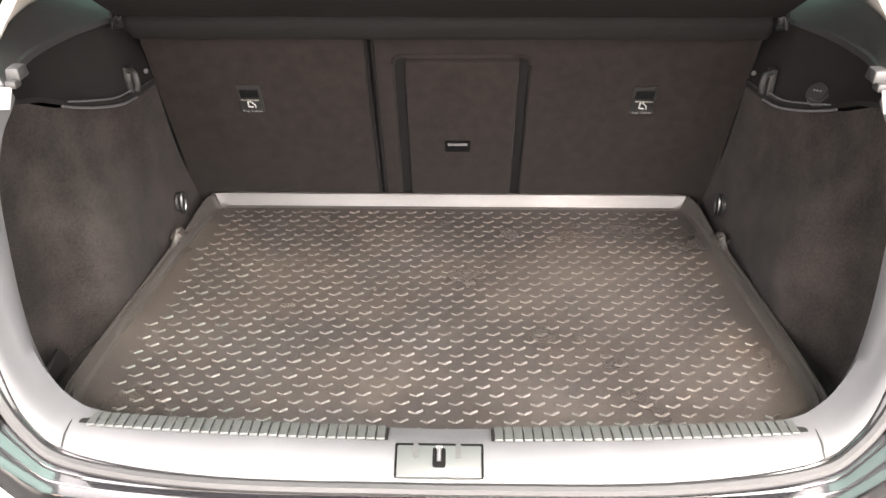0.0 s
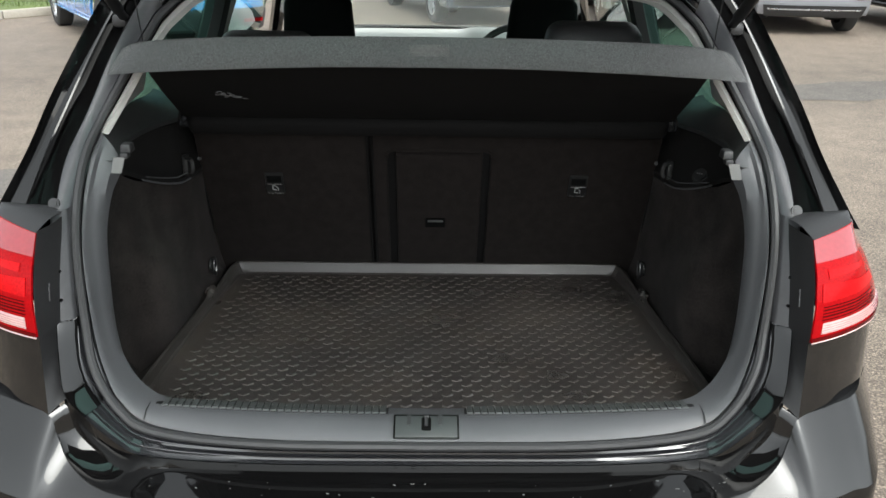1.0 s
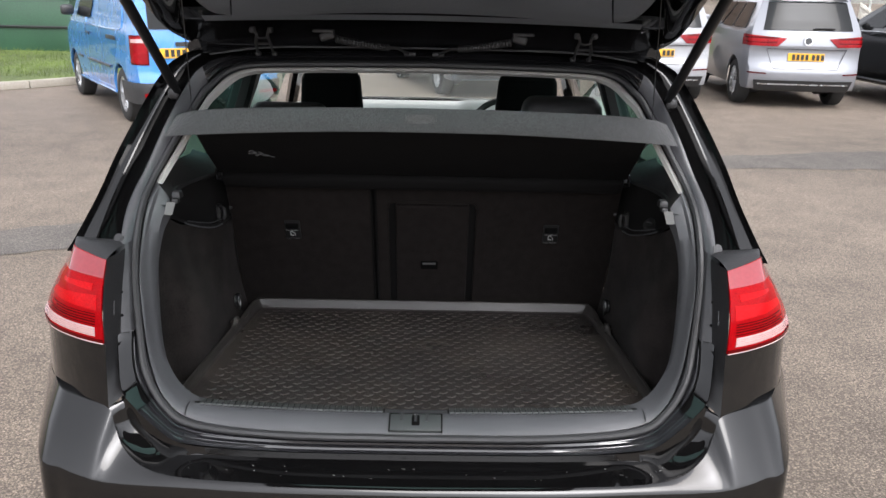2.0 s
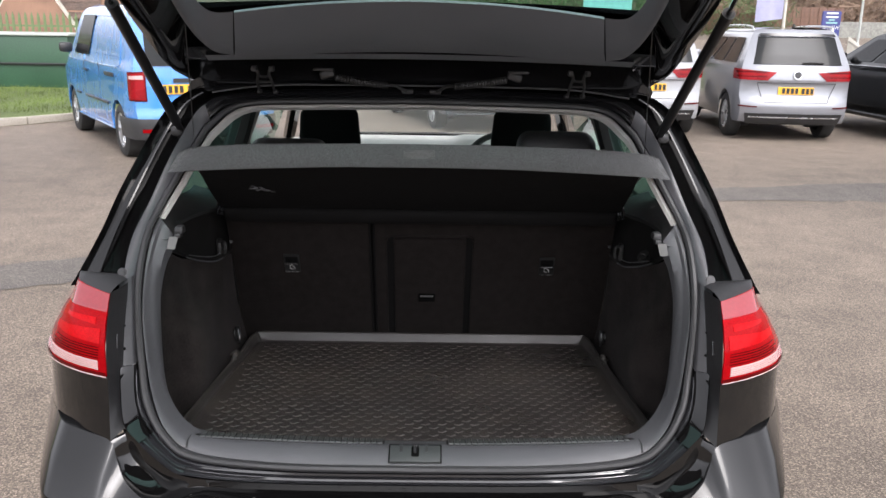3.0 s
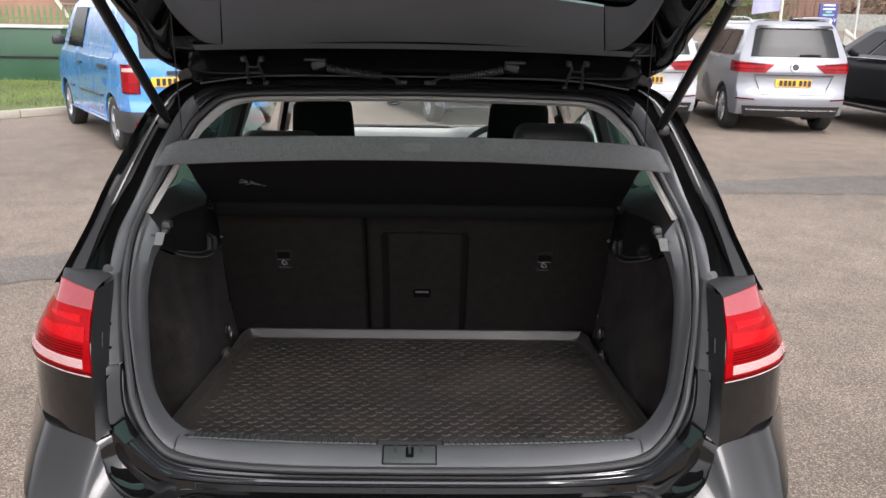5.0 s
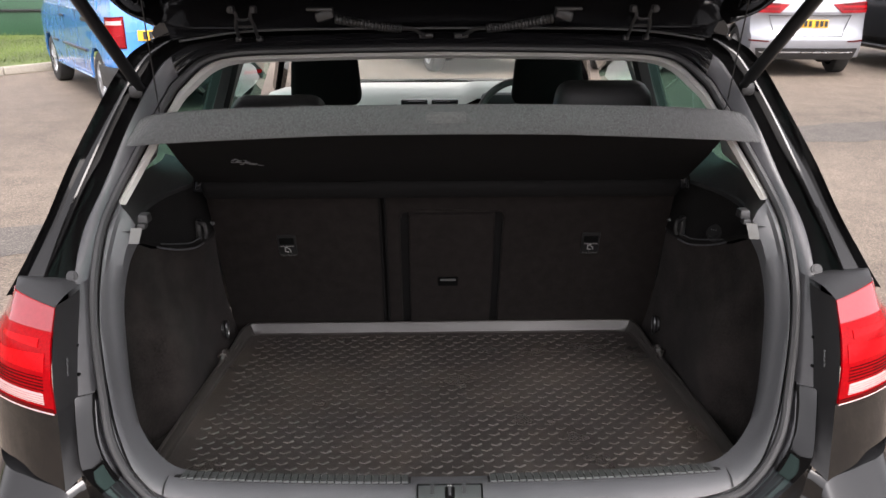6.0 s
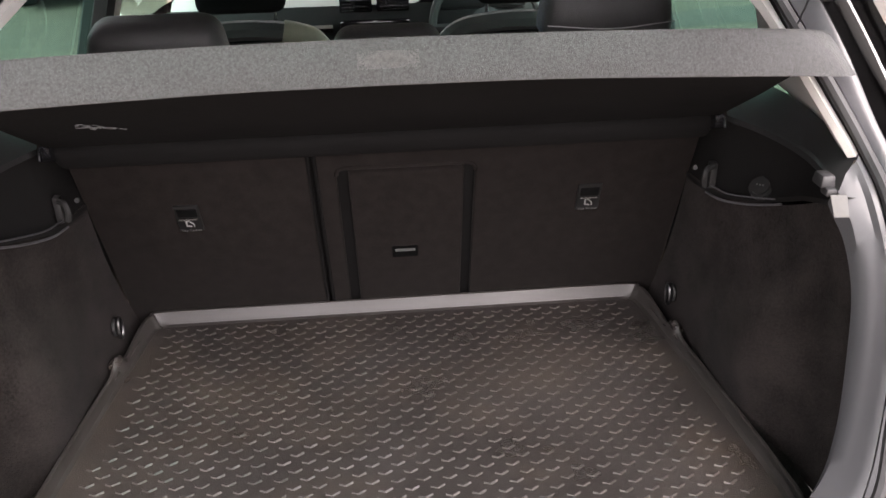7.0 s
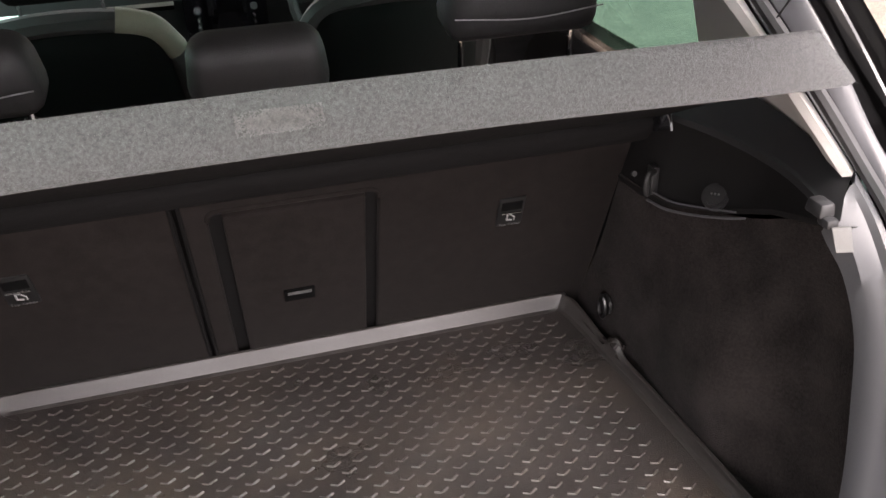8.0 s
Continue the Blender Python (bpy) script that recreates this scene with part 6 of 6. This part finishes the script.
def van_tail(v, patch, yr, half_w):
    for s in (1, -1):
        shaped_piece(v, [(s * .72, .72), (s * .9, .725), (s * .9, 1.05), (s * .72, 1.06)], .014, DARK_RED_LENS, "tail_lamp", "tall red tail lamp", yr, half_w)
        shaped_piece(v, [(s * .735, .735), (s * .885, .74), (s * .885, 1.035), (s * .735, 1.045)], .02, FAR_RED, "lamp_lens", "", yr, half_w)
        shaped_piece(v, [(s * .75, .97), (s * .87, .97), (s * .87, 1.01), (s * .75, 1.015)], .026, CLEAR_LENS, "lamp_band", "", yr, half_w)
        shaped_piece(v, [(s * .745, .76), (s * .87, .76), (s * .87, .86), (s * .745, .86)], .026, FAR_RED, "lamp_segment", "", yr, half_w)
    patch(-.70, -.03, 1.12, 1.6, .014, DARK_GLASS, "rear_window", "dark rear door window")
    patch(.03, .70, 1.12, 1.6, .014, DARK_GLASS, "rear_window")
    patch(-.004, .004, .55, 1.7, .006, DARK_TRIM, "door_joint")
    shaped_piece(v, [(-1.06, .27), (1.06, .27), (1.06, .52), (-1.06, .52)], .03, BUMPER_GREY, "rear_bumper", "dark grey plastic bumper", yr, half_w, 40)
    for s in (1, -1):
        patch(s * .55, s * .8, .36, .4, .045, RED_LENS, "reflector")
    patch(-.42, .42, .93, .98, .02, BLACK_PLASTIC, "handle_bar", "black handle moulding")
    patch(-.6, -.08, .8, .91, .02, YELLOW_PLATE, "number_plate", "yellow number plate")
    for k in range(7):
        x = -.545 + k * .064 + (.03 if k > 3 else 0)
        patch(x, x + .04, .815, .895, .023, DARK_PRINT, "plate_bar", nu=1, nv=1)
    for s in (1, -1):
        b = bmesh.new()
        tube(b, [(s * .905, 1.25, .62), (s * .905, 2.6, .62)], .018, 6)
        tube(b, [(s * .9, 3.0, .62), (s * .9, 3.3, .62)], .018, 6)
        part("side_moulding", b, BLACK_PLASTIC, v, "black side moulding")
        b = bmesh.new()
        box(b, (s * .9, 1.15, .98), (.012, .5, .05), .005)
        part("slide_rail", b, BLACK_PLASTIC, v, "sliding door rail")
        b = bmesh.new()
        frame_ = curve([(y, z, 0) for y, z in ((.62, 1.12), (.6, 1.3), (.63, 1.6), (.75, 1.66), (1.6, 1.68), (2.45, 1.67), (2.58, 1.6), (2.72, 1.3), (2.7, 1.12), (2.6, 1.09), (1.6, 1.08), (.7, 1.09))], 4)
        tube(b, [(s * (half_w(q.x, q.y) + .002), q.x, q.y) for q in frame_], .007, 5, closed=True)
        part("panel_pressing", b, BLUE_PAINT, v, "pressed panel outline")
        b = bmesh.new()
        tube(b, [(s * .9, 1.1, .33), (s * .902, 3.3, .33)], .012, 5)
        part("sill_edge", b, BLUE_PAINT, v)
        for y in (1.75, 2.72):
            b = bmesh.new()
            tube(b, [(s * .893, y, .5), (s * .893, y, 1.08)], .004, 4)
            part("door_gap", b, DARK_TRIM, v)
        b = bmesh.new()
        box(b, (s * .91, 2.5, .97), (.02, .16, .03), .006)
        part("door_handle", b, BLACK_PLASTIC, v, "black door handle")


VAN_REAR = [(.2, .14), (.3, .03), (.5, .0), (.62, .03), (1.1, .05), (1.5, .1), (1.75, .16), (1.82, .24)]
VAN_FRONT = [(.2, 4.5), (.4, 4.7), (.7, 4.66), (.9, 4.5), (1.08, 4.0), (1.16, 3.8), (1.5, 3.35), (1.75, 2.95), (1.82, 2.7)]
van = vehicle("blue_panel_van", "light blue panel van, parked beside a kerb", "van", BLUE_PAINT, 4.7, 1.79, 1.82, VAN_REAR, VAN_FRONT, 1.14, .325, (.78, 3.68), ALLOY, None, van_tail, "parked cars", (.91, .86, .76))
van.matrix_basis = pose(-2.63, 8.33, 0, 0, 0, 32.7)

# ---- verge, boxes, fences, houses, trees ----
BRICK = material("pale_brick", (.23, .135, .095), .9, fine=40, coarse=1, vary=.3, bump=.3)
ROOF_TILE = material("brown_roof_tiles", (.1, .07, .055), .9, fine=12, coarse=1.5, vary=.4, bump=.6, bump_scale=10)
GREEN_STEEL = material("dark_green_steel", (.018, .06, .03), .45, fine=30, coarse=.7, vary=.25)
GREEN_FENCE = material("green_fence_steel", (.11, .16, .065), .5, fine=30, vary=.2)
PALE_METAL = material("galvanised_steel", (.4, .42, .4), .5, metal=.3)
RUST_FENCE = material("red_brown_fence", (.13, .072, .05), .8, fine=10, vary=.3)
BARK = material("bark", (.16, .12, .09), .9, fine=60, vary=.4, bump=.5)
TWIG = material("bare_twigs", (.17, .115, .08), .9, fine=30, coarse=.3, vary=.45)
LEAF = material("evergreen_leaves", (.05, .075, .02), .7, fine=10, coarse=.4, vary=.5)
SIGN_BLUE = material("blue_sign", (.014, .02, .14), .4)
TEAL = material("teal_banner", (.2, .4, .4), .5)
WHITE_WOOD = material("white_painted_wood", (.45, .43, .38), .7)
FLAG_CLOTH = material("pale_flag_cloth", (.3, .3, .42), .8)

bm = bmesh.new()
verge = [(-40, -22), (-6.45, 11.6), (-5.5, 12.9), (-2, 17.2), (4, 21), (4, 60), (-60, 60), (-60, -22)]
plate(bm, [(x, y, .0) for x, y in verge[::-1]], .1)
solid("grass_verge", bm, GRASS, "rough green and brown grass verge", "grass", kind="structure")
kerb_line = [Vector((-40, -22, 0)), Vector((-6.45, 11.6, 0)), Vector((-5.5, 12.9, 0)), Vector((-2, 17.2, 0)), Vector((4, 21, 0))]
kerb = thing("kerb", "pale concrete kerb stones along the grass", "kerb", kind="structure")
stone = None
for a, b in zip(kerb_line, kerb_line[1:]):
    d = (b - a).normalized()
    n = max(1, round((b - a).length / .915))
    for k in range(n):
        c = a + (b - a) * ((k + .5) / n)
        if c.y < 2:
            continue
        if stone is None:
            t = bmesh.new()
            box(t, (0, 0, .06), (.905, .14, .12), .012)
            stone = mesh_of("kerb_stone", t, KERB)
        o = new("kerb_stone", stone)
        o.parent = kerb
        o.matrix_basis = Matrix.Translation(c) @ Matrix.Rotation(math.atan2(d.y, d.x), 4, "Z") @ Matrix.Diagonal(((b - a).length / n / .915, 1, 1, 1))

store = thing("green_steel_store", "dark green steel storage box on the grass", "storage box")
bm = bmesh.new()
box(bm, (-13.3, 18.6, .66), (10.0, 1.6, 1.2), .03)
part("box_body", bm, GREEN_STEEL, store)
bm = bmesh.new()
box(bm, (-13.3, 18.6, 1.285), (10.1, 1.7, .06), .015)
part("box_lid", bm, PALE_METAL, store, "pale grey lid edge")
bm = bmesh.new()
tube(bm, [(-18.2, 17.77, .63), (-8.3, 17.77, .63)], .03, 6)
part("box_rail", bm, DARK_TRIM, store, "dark rail")

fence = thing("palisade_fence", "green steel palisade fence", "fence")
pale_me = None
for k in range(110):
    if pale_me is None:
        t = bmesh.new()
        prof = [(-.035, 0, 0), (.035, 0, 0), (.035, 0, 1.68), (0, 0, 1.8), (-.035, 0, 1.68)]
        plate(t, prof, .02)
        pale_me = mesh_of("fence_pale", t, GREEN_FENCE)
    o = new("fence_pale", pale_me)
    o.parent = fence
    o.location = (-25.4 + k * .165, 21.0, 0)
for z in (.5, 1.45):
    bm = bmesh.new()
    box(bm, (-16.4, 21.06, z), (18.2, .05, .05), 0)
    part("fence_rail", bm, GREEN_FENCE, fence)

house = thing("brick_house", "pale brick house with a brown tiled roof", "house")
bm = bmesh.new()
plate(bm, [(-18.2, 34, 0), (-14.8, 34, 0), (-14.8, 34, 1.3), (-16.5, 34, 3.9), (-18.2, 34, 1.3)][::-1], .3)
box(bm, (-11, 36, 1.0), (12, 3.4, 2.0), 0)
part("house_wall", bm, BRICK, house, "pale brick wall")
bm = bmesh.new()
for k in range(14):
    y0, z0 = 34.1 + k * .3, 1.75 + k * .22
    box(bm, (-10.5, y0, z0), (13, .36, .05), 0, Euler((.62, 0, 0)).to_matrix())
part("house_roof", bm, ROOF_TILE, house, "brown tiled roof")
bm = bmesh.new()
for s in (1, -1):
    tube(bm, [(-16.5 + s * 1.9, 33.9, 1.05), (-16.5, 33.9, 4.0)], .1, 4)
part("barge_board", bm, WHITE_WOOD, house, "pale barge boards")
bm = bmesh.new()
box(bm, (-13.0, 33.8, 3.4), (.9, .9, 4), .02)
part("chimney", bm, BRICK, house, "brick chimney")


def bare_tree(name, label, x, y, h, seed, leafy=False, lean=0.0):
    r = random.Random(seed)
    t = thing(name, label, "tree", "trees behind the lot")
    b, c = bmesh.new(), bmesh.new()
    trunk_r = h * .018
    top_p = Vector((lean, 0, h * .75))
    tube(b, curve([(0, 0, 0), (lean * .3 + r.uniform(-.1, .1), 0, h * .3), (lean * .7, r.uniform(-.2, .2), h * .55), top_p], 4), trunk_r, 7, radii=None)
    vs, fs = [], []
    for k in range(16):
        z0 = h * r.uniform(.18, .72)
        a = r.uniform(0, math.tau)
        ln = h * r.uniform(.15, .34)
        p0 = Vector((lean * z0 / h, 0, z0))
        p1 = p0 + Vector((math.cos(a) * ln, math.sin(a) * ln, ln * r.uniform(.3, .9)))
        tube(b, [p0, p0.lerp(p1, .5) + Vector((0, 0, -.05 * ln)), p1], trunk_r * .3, 5, radii=[trunk_r * .45, trunk_r * .3, trunk_r * .12])
        for q in range(60 if leafy else 42):
            s = p0.lerp(p1, r.uniform(.25, 1.0)) + Vector((r.gauss(0, .1), r.gauss(0, .1), r.gauss(0, .1))) * ln * 1.3
            d = Vector((r.gauss(0, 1), r.gauss(0, 1), r.gauss(.5, .8))).normalized()
            ll = h * (r.uniform(.015, .03) if leafy else r.uniform(.05, .12))
            wv = d.orthogonal().normalized() * (ll * .5 if leafy else h * .0022)
            i = len(vs)
            vs.extend([s - wv, s + wv, s + d * ll + wv * .3, s + d * ll - wv * .3])
            fs.append((i, i + 1, i + 2, i + 3))
    part("trunk", b, BARK, t, "bare branching trunk")
    c.free()
    m = bpy.data.meshes.new("crown")
    m.from_pydata([tuple(v) for v in vs], [], fs)
    m.materials.append(LEAF if leafy else TWIG)
    o = new("crown", m)
    o.parent = t
    tagged(o, "crown of evergreen leaves" if leafy else "crown of bare brown twigs")
    t.location = (x, y, 0)
    return t


rng = random.Random(11)
for k in range(26):
    t = bare_tree("bare_tree", "bare brown winter tree behind the lot", -34 + k * 3.6 + rng.uniform(-1, 1), rng.uniform(66, 80), rng.uniform(9, 14), 20 + k, lean=rng.uniform(-.6, .6))
    t.location.z = far_z(t.location.y) - .1
for k in range(9):
    t = bare_tree("evergreen_tree", "dark evergreen tree behind the lot", -30 + k * 4.4 + rng.uniform(-1, 1), rng.uniform(56, 64), rng.uniform(5, 8), 70 + k, True)
    t.location.z = far_z(t.location.y) - .1


def scrub(name, label, mat, x0, x1, y0, y1, tall, count, size, seed):
    """A thicket of stems and leaves, each its own small blade."""
    r = random.Random(seed)
    vs, fs = [], []
    for _ in range(count):
        x, y = r.uniform(x0, x1), r.uniform(y0, y1)
        if y < 30 and x > -6.45 + (y - 11.6) * .8:
            continue
        z = far_z(y) + (.1 if y < 30 else 0) + tall * r.random() ** 1.3 * (.7 + .5 * noise.noise(Vector((x * .25, y * .3, 0))))
        d = Vector((r.gauss(0, .5), r.gauss(0, .4), r.gauss(.6, .6))).normalized()
        ln, w = size * r.uniform(.5, 1.6), size * r.uniform(.03, .12)
        q = d.orthogonal().normalized() * w
        i = len(vs)
        p = Vector((x, y, max(z, far_z(y) - .05)))
        vs.extend([p - q, p + q, p + d * ln + q * .4, p + d * ln - q * .4])
        fs.append((i, i + 1, i + 2, i + 3))
    m = bpy.data.meshes.new(name)
    m.from_pydata([tuple(v) for v in vs], [], fs)
    m.materials.append(mat)
    return tagged(new(name, m), label, "undergrowth", kind="stuff")


scrub("brown_undergrowth", "brown winter undergrowth and stems on the slope", TWIG, -45, 75, 62, 78, 9, 26000, 1.1, 5)
scrub("hedge", "green and brown hedge below the trees", LEAF, -40, 24, 54, 60, 4.5, 16000, .55, 6)
scrub("grass_blades", "short rough grass blades on the verge", material("grass_blade", (.085, .12, .025), .7, fine=6, coarse=.6, vary=.5), -13, -5.4, 12.2, 19, .04, 9000, .06, 8)
bm = bmesh.new()
box(bm, (15, 92, far_z(90) + 7), (160, .4, 16), 0)
solid("backdrop", bm, material("far_brown_woods", (.17, .13, .105), 1.0, fine=1.2, coarse=.12, vary=.4), "hazy brown wooded hillside far away", "hillside", kind="structure")

# right-hand distance
wall_ = thing("brown_fence", "red-brown board fence along the far edge", "fence")
board = None
for k in range(44):
    if board is None:
        t = bmesh.new()
        box(t, (0, 0, 1.0), (.28, .04, 2.0), .01)
        board = mesh_of("fence_board", t, RUST_FENCE)
    o = new("fence_board", board)
    o.parent = wall_
    o.location = (15.5 + k * .3, 58 + (k % 2) * .05, far_z(58) - .1)
bm = bmesh.new()
box(bm, (29.5, 56, far_z(56) + .5), (6, .1, 1.1), 0)
solid("grey_fence", bm, material("weathered_grey_sheet", (.2, .2, .18), .7, fine=8, vary=.25), "pale grey sheet fence", "fence")
sign = thing("sign_board", "blue advertising sign board with white lettering", "sign")
bm = bmesh.new()
box(bm, (12.88, 26, 1.15), (.62, .08, 2.3), .04)
part("board", bm, SIGN_BLUE, sign)
for z, w in ((2.27, .38), (2.15, .4), (2.06, .2), (1.97, .36)):
    bm = bmesh.new()
    box(bm, (12.88, 25.95, z - .04), (w, .01, .05), 0)
    part("print_bar", bm, WHITE_PRINT if z > 2.1 else TEAL, sign)
cu = bpy.data.curves.new("sign_text", "FONT")
cu.body, cu.size, cu.align_x = "& NEW", .17, "CENTER"
txt = bpy.data.objects.new("sign_text", cu)
me = txt.to_mesh().copy()
bpy.data.objects.remove(txt)
me.transform(pose(12.88, 25.94, 1.72, 90, 0, 0))
me.materials.append(WHITE_PRINT)
ob = new("sign_text", me)
ob.parent = sign
flag = thing("flag", "pale flag on a white pole", "flag")
bm = bmesh.new()
tube(bm, [(8.91, 20, 0), (8.89, 20, 4)], .04, 8)
part("pole", bm, WHITE_WOOD, flag, "white pole")
bm = bmesh.new()
sheet(bm, lambda u, v: (8.85 - u * .7, 20 + .06 * math.sin(u * 6), 1.94 + v * 1.9 - .09 * u), 10, 10)
part("cloth", bm, FLAG_CLOTH, flag)
picket = thing("white_rail_fence", "white wooden post fence by the road", "fence")
for k in range(12):
    bm = bmesh.new()
    box(bm, (19.4 - k * .41, 38 - k, far_z(38 - k) + .5), (.09, .09, 1.1), .02)
    part("post", bm, WHITE_WOOD, picket)
bm = bmesh.new()
tube(bm, [(19.4, 38, far_z(38) + .85), (14.9, 27, .85)], .045, 4)
part("rail", bm, WHITE_WOOD, picket)
banner = thing("teal_banner", "teal advertising banner on a post", "banner")
bm = bmesh.new()
box(bm, (10.4, 50, 4.0), (2.9, .1, 6), .02)
part("panel", bm, TEAL, banner)
lamp_post = thing("lamp_post", "grey steel lamp post", "lamp post")
bm = bmesh.new()
tube(bm, [(23.3, 45, far_z(45) - .05), (23.3, 45, 7)], .07, 8)
part("post", bm, PALE_METAL, lamp_post)
